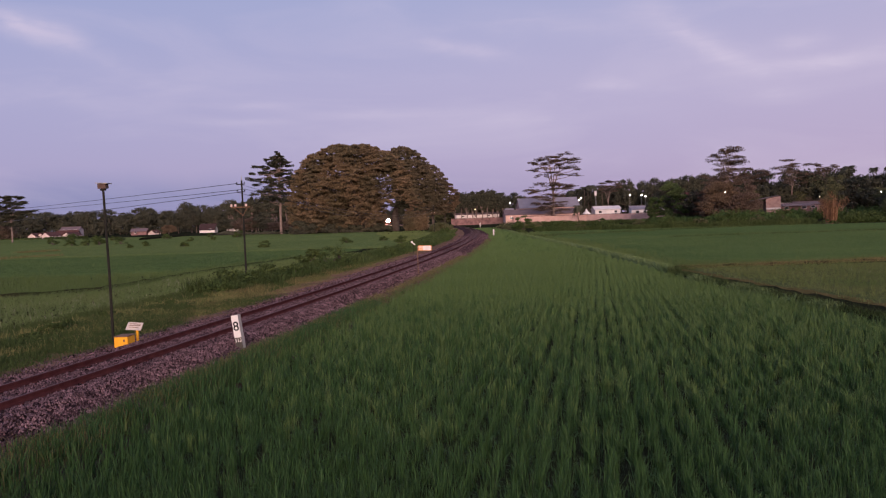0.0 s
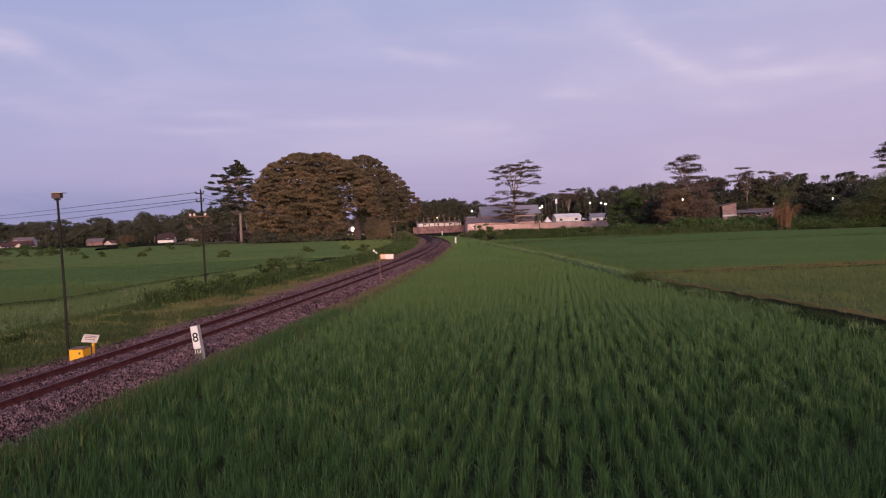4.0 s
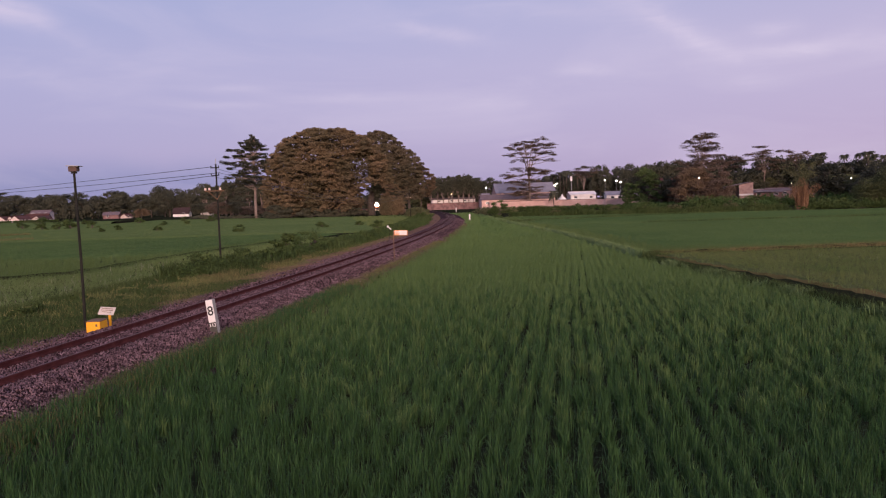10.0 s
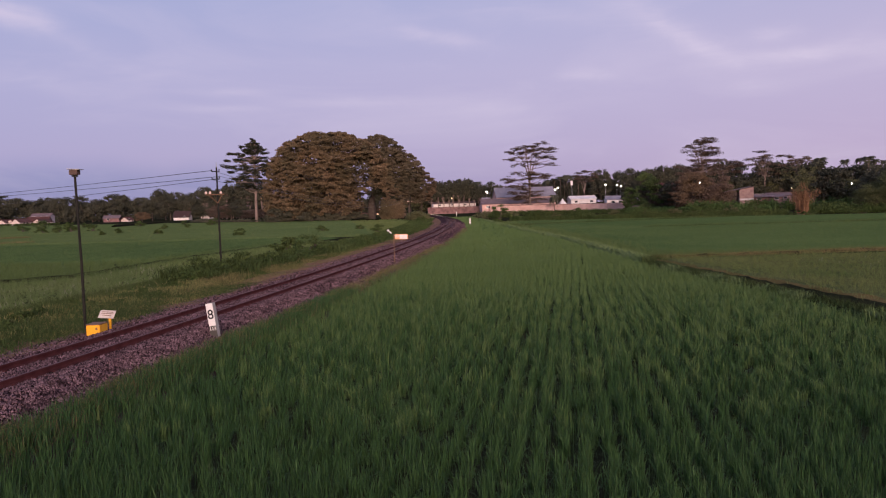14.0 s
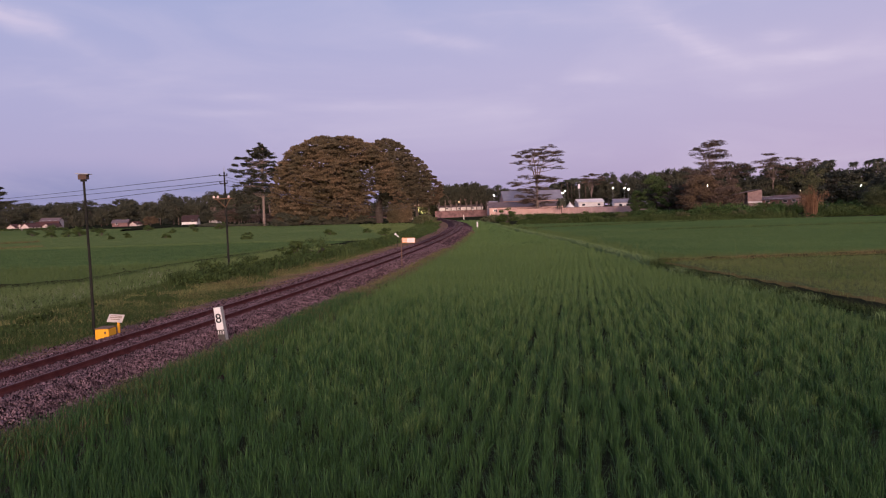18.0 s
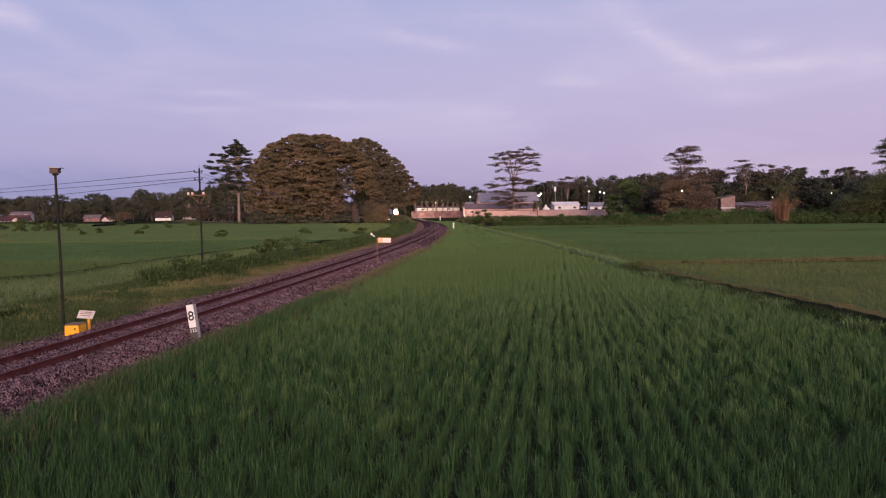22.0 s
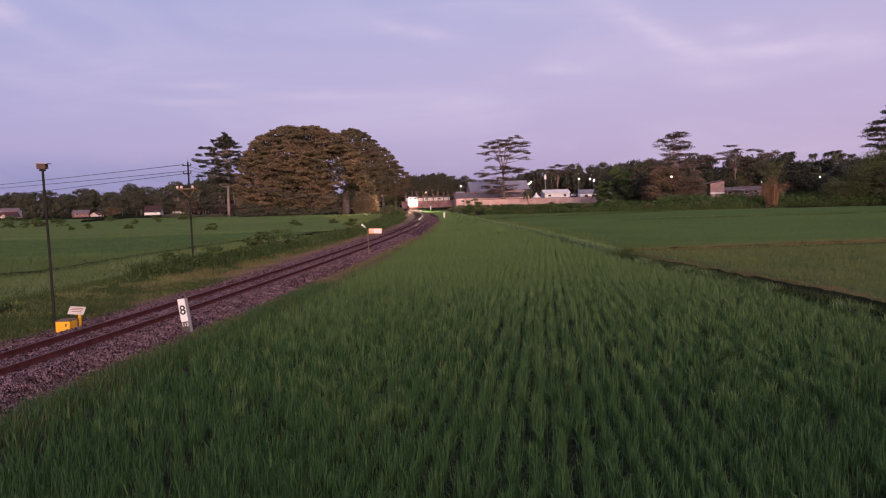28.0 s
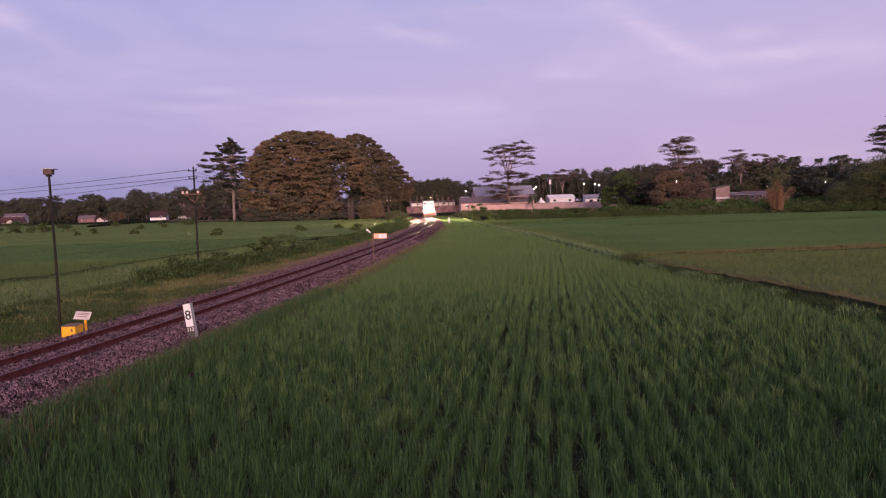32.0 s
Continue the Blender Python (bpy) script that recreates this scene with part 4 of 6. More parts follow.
def bough_pads(rng, n, rx, ry, zc, rz, w, low=-0.25, sub=8, dents=0.10, full=1.0):
    """Boughs spread evenly over a dome, each a drooping tier of flat sprays, with dark gaps between the tiers."""
    out = []
    for i in range(n):
        z = 1 - (1 - low) * (i + 0.5) / n
        a = i * 2.39996 + rng.uniform(-0.25, 0.25)
        q = math.sqrt(max(0.0, 1 - z * z))
        k = 1.0 + rng.uniform(-dents, 0.015) - (0.12 if rng.uniform() < 0.2 else 0.0)
        q, z = q ** full, math.copysign(abs(z) ** full, z)
        c = np.array([q * math.cos(a) * rx * k, q * math.sin(a) * ry * k, zc + z * rz * k])
        ww = w * rng.uniform(0.65, 1.35)
        tx, ty = -math.sin(a), math.cos(a)
        for _ in range(sub):
            u, v = rng.uniform(-1, 1) * ww, rng.uniform(-0.75, 0.35) * ww
            s = ww * rng.uniform(0.30, 0.55)
            out.append((c[0] + tx * u + math.cos(a) * v, c[1] + ty * u + math.sin(a) * v, c[2] - 0.16 * abs(u) - 0.20 * max(v, 0) + rng.normal(0, 0.10 * ww), s, s, s * 0.42))
    return out


def limbs_to(rng, pads, k, z0, r0, start=(0, 0)):
    """Curved limbs from the trunk head into the crown."""
    out = []
    for i in rng.choice(len(pads), min(k, len(pads)), replace=False):
        x, y, z = pads[i][:3]
        a = Vector((start[0], start[1], z0 * rng.uniform(0.8, 1.1)))
        e = Vector((x * 0.95, y * 0.95, z - 0.3))
        mid = a.lerp(e, 0.5) + Vector((0, 0, abs(e.z - a.z) * 0.15))
        out.append(([a, mid, e], [r0, r0 * 0.6, r0 * 0.15], 5))
    return out


rt = np.random.default_rng(21)
# the great rain tree
pads = [p for p in bough_pads(rt, 500, 19.8, 15.4, 6.8, 20.3, 1.9, -0.3, 7, 0.05, 0.84) + dome_pads(rt, 560, 19.2, 14, 6.8, 19.2, 1.8, -0.3, 0.25, 0.42) if p[2] > 2.6 + 1.2 * math.sin(p[0] * 0.9) and not (p[0] > 9.5 and p[2] < 8.5) and not (8.2 < p[0] < 13.5 and 9.0 < p[2] < 18.5 and rt.uniform() < 0.72)]
great = tree("rain_tree", pose(-34.5, 246, 0), [([(3, 0, -0.2), (3, 0, 3), (2.5, 0, 7)], [1.5, 1.1, 0.9], 12)] + limbs_to(rt, pads, 26, 6.5, 0.45, (2.6, 0)),
     pads, 66, 0.25, "rain_leaf", "bark_dark", "huge spreading rain tree with olive brown foliage down to the field", seed=22, flat=0.3)
inner = [p for p in dome_pads(rt, 330, 17.5, 11, 6.8, 17.0, 2.6, -0.3, 0.7, 0.5) if p[2] > 1.2 and not (p[0] > 7.0 and p[2] < 19)]
link("inner_foliage", arrays("inner_foliage", *leaves(inner, 60, 0.5, rt, 0.5)), "rain_leaf", great, "deep inner foliage between the limbs")
pads = [p for p in bough_pads(rt, 180, 10.4, 9, 13.5, 13.3, 1.7, -0.45, 7, 0.05) + dome_pads(rt, 230, 9.6, 8, 13.5, 12.2, 1.6, -0.45, 0.3, 0.36) if p[2] > 8 and not (p[0] < -2.5 and 8.5 < p[2] < 17.5 and rt.uniform() < 0.72)]
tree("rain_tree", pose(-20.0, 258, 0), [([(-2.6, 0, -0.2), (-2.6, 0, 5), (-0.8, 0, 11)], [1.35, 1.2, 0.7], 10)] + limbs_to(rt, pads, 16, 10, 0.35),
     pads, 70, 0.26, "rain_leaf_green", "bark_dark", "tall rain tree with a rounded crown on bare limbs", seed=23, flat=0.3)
pads = [p for p in bough_pads(rt, 130, 7.4, 8, 11.5, 10.2, 1.5, -0.95, 7, 0.06) + dome_pads(rt, 150, 6.6, 7.0, 11.5, 9.2, 1.4, -0.95, 0.3, 0.36) if p[2] > 4.7]
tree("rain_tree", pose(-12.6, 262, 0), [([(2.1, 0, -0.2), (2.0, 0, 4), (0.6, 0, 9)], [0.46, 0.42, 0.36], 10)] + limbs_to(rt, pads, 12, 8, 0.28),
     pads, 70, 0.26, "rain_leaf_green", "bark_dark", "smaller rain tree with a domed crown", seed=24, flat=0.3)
# added crown: its dark leaf stands for shade in the hollow under the trees
pads = [p for p in dome_pads(rt, 90, 3.4, 2.6, 8.5, 3.8, 1.2, -0.95, 0.4, 0.5) if p[2] > 5.0]
tree("understorey_tree", pose(-17.6, 249, 0), [([(2.4, 0, -0.2), (2.2, 0, 4), (0.4, 0, 8)], [0.22, 0.18, 0.12], 8)] + limbs_to(rt, pads, 8, 7, 0.08),
     pads, 90, 0.24, "dark_leaf", "bark_dark", "added dark high crown standing for the shaded hollow between the rain trees", seed=25)
pads = [p for p in bough_pads(rt, 60, 3.6, 3.6, 10.0, 5.2, 1.2, -0.95, 6, 0.1) if p[2] > 5.4]
tree("understorey_tree", pose(-5.6, 264, 0), [([(-1.2, 0, -0.2), (-1.0, 0, 4), (-0.2, 0, 8)], [0.2, 0.16, 0.1], 8)] + limbs_to(rt, pads, 8, 7, 0.08),
     pads, 70, 0.24, "brown_leaf", "bark_dark", "brownish young tree beside the rain trees at the railway", seed=26)
# dark undergrowth below the great trees
def shrub(name, x, y, rx, ry, h, leaf, label, seed, n=34, per=170, size=0.19, category="bush"):
    rng = np.random.default_rng(seed)
    pads = dome_pads(rng, n, rx, ry, h * 0.35, h * 0.62, min(rx, h) * 0.32, -0.4, 0.35, 0.45)
    return tree(name, pose(x, y, 0), [([(0, 0, -0.1), (0.05, 0, h * 0.3), (0.1, 0, h * 0.55)], [0.12, 0.09, 0.05], 6)] + limbs_to(rng, pads, 8, h * 0.25, 0.06),
                pads, per, size, leaf, "bark_dark", label, category, seed, 0.35)


# occluding shrubs between the trunks
for i, (x, y, rx, h, leaf) in enumerate([(-49, 236, 4, 4.0, "dark_leaf"), (-44, 234, 6, 3.6, "dark_leaf"), (-37, 235, 5, 3.2, "dark_leaf"), (-31, 236, 4, 2.2, "dark_leaf"),
                                         (-16.9, 237, 1.2, 7.0, "brown_leaf"), (-15.1, 238, 1.7, 9.5, "brown_leaf"), (-12.9, 240, 1.4, 10.0, "rain_leaf"), (-26.7, 258, 1.2, 8.0, "brown_leaf"), (-26, 238, 4, 2.6, "dark_leaf"), (-7.0, 216, 2.2, 2.4, "mid_leaf"), (-6.5, 205, 2.4, 2.4, "mid_leaf"),
                                         (-4.2, 200, 2.0, 1.8, "mid_leaf")]):
    shrub("shrub", x, y, rx, rx * 0.8, h, leaf, "dense dark shrub under the big trees" if leaf == "dark_leaf" else "brown leafy bush under the big trees" if y > 220 else "low green shrub beside the track", 40 + i)


for x, y, r, h in [(-13.5, 397, 5.6, 17.5), (-6.5, 402, 4.6, 15.0)]:
    shrub("shrub", x, y, r, r * 0.8, h, "rain_leaf", "brown leafy tree behind the railway curve", int(y), 60, 240, 0.27, "tree")


def umbrella(m, fork, layers, label, seed, r0=0.5, per=72, size=0.22, leaf="alb_leaf", stems=4, name="albizia_tree", wide=1.0, droop=0.026):
    """An albizia: a pale trunk forks into thin stems that carry ragged, drooping plates of leaf.
    layers: rows of height, reach to the left, reach to the right, plates."""
    rng = np.random.default_rng(seed)
    top = max(l[0] for l in layers)
    heads = []
    trunk = ([(0, 0, -0.3), (0.15 * r0, 0.1, fork * 0.5), (0, 0, fork)], [r0, r0 * 0.75, r0 * 0.6], 9)
    limbs = []
    for i in range(stems):
        u = (i + 0.5) / stems - 0.5 + rng.uniform(-0.1, 0.1)
        e = Vector((u * (top - fork) * 0.75, rng.uniform(-0.15, 0.15) * (top - fork), top - 0.8 - abs(u) * 2))
        a = Vector((0, 0, fork - 0.3))
        mid = a.lerp(e, 0.5) + Vector((-u * 0.8, 0, 0.6))
        heads.append((a, mid, e))
        limbs.append(([a, a.lerp(mid, 0.5), mid, e], [r0 * 0.5, r0 * 0.4, r0 * 0.3, r0 * 0.1], 6))
    pads = []
    for z, l, r, k in layers:
        for i in range(k):
            u = -l + (l + r) * (i + rng.uniform(0.15, 0.85)) / k
            v = rng.normal(0, 0.22) * (l + r)
            zz = z - droop * u * u + rng.normal(0, 0.45)
            w = wide * (l + r) / k * rng.uniform(0.35, 0.75)
            tilt = rng.uniform(-0.35, 0.1)
            for q in range(11):
                du, dv = rng.uniform(-w, w), rng.normal(0, w * 0.5)
                sz = rng.uniform(0.55, 1.0) * min(1.5, w)
                pads.append((u + du, v + dv, zz + tilt * abs(du) + rng.normal(0, 0.22), sz * 1.3, sz * 0.85, 0.15 + 0.11 * sz))
            if z > fork + 1.5:
                h = heads[int(rng.integers(stems))]
                f = min(0.9, max(0.05, (z - 2.5 - h[0].z) / max(1.0, h[2].z - h[0].z)))
                st = h[0].lerp(h[2], f)
            else:
                st = Vector((0, 0, max(1.0, z - 2.2)))
            e = Vector((u, v, zz - 0.1))
            limbs.append(([st, st.lerp(e, 0.55) + Vector((0, 0, -0.25)), e], [r0 * 0.22, r0 * 0.14, r0 * 0.05], 5))
    return tree(name, m, [trunk] + limbs, pads, per, size, leaf, "bark_pale", label, "tree", seed, 0.85)


umbrella(pose(-61.6, 265, 0), 20, [(27.0, 1.0, 1.0, 3), (26.0, 2.4, 1.8, 5), (24.9, 4.5, 2.2, 6), (24.0, 3.5, 3.5, 6), (23.0, 7.0, 4.4, 9), (21.6, 9.6, 2.6, 9), (20.4, 5.0, 7.5, 9), (19.2, 4.5, 6.0, 7), (18.2, 8.4, 5.5, 9), (16.8, 4.0, 4.5, 6), (15.4, 9.0, 3.6, 9), (14.2, 5.5, 3.6, 7), (12.8, 8.0, 3.2, 8), (11.6, 4.5, 2.8, 6)],
         "tall dark tree with drooping tiers and a pale bare trunk", 31, 0.5, 60, 0.22, "dark_leaf", 2, "layered_tree", 1.25)
umbrella(pose(34.6, 312, 0), 13, [(26.0, 3.0, 10.0, 4), (25.1, 7.0, 9.0, 5), (23.7, 9.6, 8.0, 6), (22.0, 10.8, 3.0, 3), (21.6, -4.0, 10.2, 3), (19.4, 6.5, 9.0, 4), (15.4, 10.8, 3.0, 4), (14.8, 1.0, 9.8, 4), (13.2, 9.0, 6.0, 5), (11.0, 10.8, 4.5, 5),
                             (8.6, 9.6, 5.0, 5), (6.8, 6.5, 4.0, 4), (5.0, 7.0, 5.0, 4)],
         "tall airy albizia with a forked pale trunk and flat tiers", 32, 0.6, 62, wide=1.35, droop=0.006)
umbrella(pose(73.8, 226, 0), 11, [(20.4, 1.4, 3.4, 3), (19.3, 2.2, 4.0, 3), (18.0, 5.0, 4.4, 4), (17.1, 4.8, 5.0, 4), (16.0, 3.4, 5.0, 3), (14.8, 2.4, 3.0, 2), (12.9, 6.5, 5.0, 5), (11.8, 6.0, 4.0, 5)], "slim albizia rising above the thicket", 33, 0.34, 44, 0.2, wide=1.35, droop=0.012)
umbrella(pose(107, 264, 0), 9, [(18.2, 3.0, 4.0, 2), (17.0, 7.0, 5.5, 4), (15.2, 8.0, 8.5, 5), (12.6, 6.0, 6.0, 3)], "flat-topped albizia above the thicket", 34, 0.32, 44)
umbrella(pose(117, 262, 0), 8, [(16.4, 3.5, 4.5, 3), (14.8, 6.5, 5.5, 4), (12.8, 6.0, 6.5, 3)], "flat-topped albizia above the thicket", 35, 0.3, 44)
umbrella(pose(94, 268, 0), 8, [(16.0, 4.5, 5.0, 3), (14.4, 6.5, 6.5, 4), (12.4, 6.0, 6.5, 3)], "flat-topped albizia above the thicket", 351, 0.3)
umbrella(pose(65.5, 366, 0), 8, [(16.6, 3.0, 5.5, 4), (15.4, 5.0, 4.5, 4), (13.8, 4.5, 4.0, 4)], "flat-topped albizia far behind the yard", 36, 0.32, 60, wide=1.3)
umbrella(pose(102.0, 164, 0), 9, [(20.4, 1.5, 5.0, 4), (19.0, 3.5, 6.0, 6), (17.4, 5.5, 6.0, 7), (15.8, 7.5, 6.0, 8), (14.2, 5.5, 6.0, 6), (12.6, 6.0, 6.0, 6)], "dark spreading tree behind a round tree", 38, 0.35, 90, 0.2, "dark_leaf", wide=1.5)
umbrella(pose(-152.5, 264, 0), 6, [(15.2, 3.0, 4.2, 4), (13.9, 5.5, 5.6, 5), (12.4, 6.5, 6.2, 6), (10.6, 6.0, 4.8, 5), (8.6, 5.0, 3.4, 4), (6.8, 5.0, 2.0, 3)], "spreading dark tree at the field's edge", 37, 0.3, 90, 0.24, "dark_leaf", 3, wide=1.4)

# woodland kinds, built once and then repeated
rw = np.random.default_rng(51)


def round_tree(h, r, leaf, label, seed, n=64, per=75, size=0.33, mid=0.52, half=0.48, bark="bark"):
    rng = np.random.default_rng(seed)
    pads = [p for p in dome_pads(rng, n, r, r, h * mid, h * half, r * 0.34, -0.65, 0.35, 0.5)]
    return tree("woodland_tree", pose(0, 0, 0), [([(0, 0, -0.2), (0.1, 0, h * 0.3), (0.0, 0.1, h * 0.6)], [0.28, 0.2, 0.1], 7)] + limbs_to(rng, pads, 10, h * 0.35, 0.11),
                pads, per, size, leaf, bark, label, "tree", seed, 0.4, "woodland round the fields")


def palm(h, label, seed, fr=3.0, n=15):
    rng = np.random.default_rng(seed)
    t = empty("palm_tree", pose(0, 0, 0), label, "palm tree", "woodland round the fields")
    v, f = tube([(0, 0, -0.2), (0.3, 0, h * 0.5), (0.2, 0.1, h)], [0.2, 0.14, 0.11], 7)
    pydata("trunk", v, f, "bark", t)
    V, F = [], []
    for i in range(n):
        a = 2 * math.pi * i / n + rng.uniform(-0.2, 0.2)
        up = rng.uniform(-0.25, 0.95)
        prev = None
        for s in range(7):
            u = s / 6
            r = fr * u * (1 - 0.12 * u)
            z = h + fr * (0.75 * up * u - 0.75 * u * u)
            c = Vector((0.2 + r * math.cos(a), 0.1 + r * math.sin(a), z))
            side = Vector((-math.sin(a), math.cos(a), -0.55)) * (0.55 * math.sin(math.pi * (0.12 + 0.85 * u)))
            side2 = Vector((math.sin(a), -math.cos(a), -0.55)) * (0.55 * math.sin(math.pi * (0.12 + 0.85 * u)))
            if prev is not None:
                k = len(V)
                V += [prev, c, c + side, prev + side * 0.55, c + side2, prev + side2 * 0.55]
                F += [(k, k + 1, k + 2, k + 3), (k, k + 5, k + 4, k + 1)]
            prev = c
    pydata("fronds", V, F, "dark_leaf", t)
    return t


ROUND = round_tree(11, 6.2, "round_leaf", "dense rounded dark green tree at the field's end", 68, 170, 230, 0.13)
KINDS = [round_tree(11, 4.6, "dark_leaf", "rounded dark broadleaf tree at the woodland edge", 61),
         round_tree(12.5, 4.0, "dark_leaf", "tall green broadleaf tree at the woodland edge", 62),
         round_tree(8.0, 4.4, "mid_leaf", "bushy olive green tree at the woodland edge", 63, 70, 170, 0.24),
         round_tree(13.5, 5.4, "alb_leaf", "brownish open-crowned tree at the woodland edge", 64),
         round_tree(6.0, 3.6, "dark_leaf", "low dense dark tree at the woodland edge", 65)]
SLENDER = round_tree(13.0, 2.6, "dark_leaf", "slender tree with a bare pale trunk", 69, 46, 70, 0.28, 0.70, 0.32, "bark_pale")
PALM = palm(11, "slender coconut palm above the woodland", 66, 2.1, 19)
BANANA = palm(3.2, "dark banana-like palm by the yard wall", 67, 2.4, 26)
used = set()


def plant(k, x, y, s=1.0, sz=None, rot=None):
    src = KINDS[k] if isinstance(k, int) else k
    m = Matrix.LocRotScale((x, y, 0), Euler((0, 0, rw.uniform(0, 6.28) if rot is None else rot)), (s, s, s if sz is None else sz))
    if src.name not in used:
        used.add(src.name)
        src.matrix_basis = m
        return src
    return copy_thing(src, m)


# left woods, far behind the fields
for i in range(34):
    a = -0.62 + 0.43 * (i + rw.uniform(0, 0.8)) / 34
    d = rw.uniform(400, 470)
    plant(int(rw.choice([0, 0, 1, 4])), a * d, d, rw.uniform(0.9, 1.25), rw.uniform(0.85, 1.15))
for i in range(24):
    a = -0.62 + 0.40 * (i + rw.uniform(0, 0.9)) / 24
    d = rw.uniform(480, 560)
    plant(int(rw.choice([0, 1, 0])), a * d, d, rw.uniform(1.2, 1.6), np.interp(a, [-0.5, -0.36, -0.28], [1.3, 1.32, 1.6]) * rw.uniform(0.85, 1.12))
for i in range(10):
    a = -0.30 + 0.10 * (i + rw.uniform(0, 0.8)) / 10
    d = rw.uniform(330, 380)
    plant(int(rw.choice([0, 1, 3])), a * d, d, rw.uniform(0.8, 1.0), rw.uniform(0.45, 0.75))
for i in range(26):
    a = -0.235 + 0.235 * (i + rw.uniform(0, 0.8)) / 26
    d = rw.uniform(500, 540)
    plant(int(rw.choice([0, 1, 3])), a * d, d, rw.uniform(1.2, 1.5), rw.uniform(0.8, 1.1))
# centre, behind the yard wall
for x, d, k, s in [(2, 380, 0, 1.0), (7, 385, 0, 1.15), (12, 372, 1, 1.05), (17, 380, 0, 0.95), (-3, 392, 1, 1.0), (24, 395, 0, 1.1), (-9, 380, 2, 1.0), (30, 420, 1, 0.9)]:
    plant(k, x, d, s * 1.12)
for i in range(17):
    a = 0.125 + 0.13 * (i + rw.uniform(0, 0.8)) / 17
    d = rw.uniform(385, 460)
    plant(int(rw.choice([0, 1, 0, 0])), a * d, d, rw.uniform(1.0, 1.3), np.interp(a, [0.12, 0.18, 0.195, 0.255], [1.0, 1.1, 1.45, 1.5]) * rw.uniform(0.85, 1.1))
for a, k, s_ in [(0.112, 0, 1.1), (0.120, 1, 1.0), (0.128, 0, 1.2), (0.136, 1, 1.15), (0.144, 0, 1.3), (0.151, 1, 1.2), (0.158, 0, 1.35), (0.166, 0, 1.25), (0.174, 1, 1.2), (0.181, 0, 1.4)]:
    plant(k, a * 418, 418, 1.15, s_, a * 100)
for a, d, k, s_, sz_ in [(0.262, 400, 0, 1.2, 1.6), (0.270, 404, 1, 1.2, 1.45), (0.278, 398, 0, 1.25, 1.7), (0.287, 402, 1, 1.2, 1.5), (0.297, 400, 0, 1.2, 1.75), (0.308, 396, 0, 1.2, 1.65),
                         (0.320, 296, 1, 0.9, 1.15), (0.336, 290, 3, 0.9, 1.15), (0.352, 288, 0, 0.95, 1.4), (0.370, 284, 1, 0.9, 1.25), (0.388, 282, 3, 0.9, 1.15), (0.405, 282, 0, 0.95, 1.4), (0.425, 280, 1, 0.9, 1.2), (0.445, 280, 0, 0.95, 1.35), (0.468, 276, 1, 0.9, 1.15)]:
    plant(k, a * d, d, s_, sz_, a * 100)
# thicket on the right
for i in range(30):
    a = 0.245 + 0.40 * (i + rw.uniform(0, 0.8)) / 30
    d = np.interp(a, [0.24, 0.4, 0.65], [262, 225, 180]) + rw.uniform(-6, 25)
    if 0.352 < a < 0.47:
        d = 256 + rw.uniform(0, 10)
    plant(int(rw.choice([0, 1, 2, 3, 4])), a * d, d, rw.uniform(0.8, 1.1), rw.uniform(0.75, 1.0))
for i in range(22):
    a = 0.30 + 0.36 * (i + rw.uniform(0, 0.8)) / 22
    d = np.interp(a, [0.24, 0.4, 0.65], [300, 262, 220]) + rw.uniform(-5, 25)
    plant(int(rw.choice([0, 1, 3])), a * d, d, rw.uniform(1.0, 1.25), rw.uniform(0.95, 1.15))
for a, d, s in [(0.020, 400, 1.15), (0.155, 400, 1.25), (0.163, 405, 1.30), (0.475, 258, 1.22), (0.535, 252, 1.2), (0.19, 420, 1.2), (0.35, 275, 1.2)]:
    plant(PALM, a * d, d, s)
for x, y, k, s_ in [(-1.5, 369, 0, 1.25), (3.2, 371, 1, 1.0), (7.6, 370, 0, 1.2), (12.0, 372, 0, 1.25), (15.5, 376, 4, 1.5)]:
    plant(k, x, y, s_)
for i in range(22):
    a = -0.300 + 0.085 * (i + rw.uniform(0, 0.9)) / 22
    d = rw.uniform(386, 420)
    plant(SLENDER, a * d, d, rw.uniform(0.9, 1.1), rw.uniform(0.9, 1.15))
for x, y, k in [(-4.5, 357, 0.80), (-1.5, 359, 0.92), (1.0, 356.5, 0.85), (3.4, 358, 1.0), (5.2, 357, 0.9), (7.8, 358, 1.02), (10.0, 357.5, 0.92), (12.6, 359, 1.0), (14.6, 358, 0.85), (17.0, 361, 0.8)]:
    plant(SLENDER, x, y, k * 1.12, k)
for a, d, s in [(0.4677, 262, 1.15), (0.506, 262, 1.17), (0.523, 262, 1.20), (0.5358, 264, 1.12), (0.5429, 262, 1.16), (0.5560, 264, 1.14), (0.134, 402, 1.15), (0.141, 404, 1.22), (0.149, 400, 1.28), (0.1585, 402, 1.34), (0.171, 406, 1.30), (0.047, 378, 1.12)]:
    plant(PALM, a * d, d, s * (0.72 if d < 300 else 1.0), s)
plant(3, -162, 272, 1.1)
plant(0, 80, 400, 1.15, 1.62)
plant(ROUND, 94.8, 157, 1.05, 0.97)
plant(ROUND, 104.5, 157, 1.1, 1.0)
plant(ROUND, 87.8, 161, 0.62, 0.55)
plant(BANANA, 42.8, 302, 1.1, 1.9)
plant(BANANA, 62, 268, 1.0)

# hedge of tall grass and scrub behind the right-hand field
rh = np.random.default_rng(71)


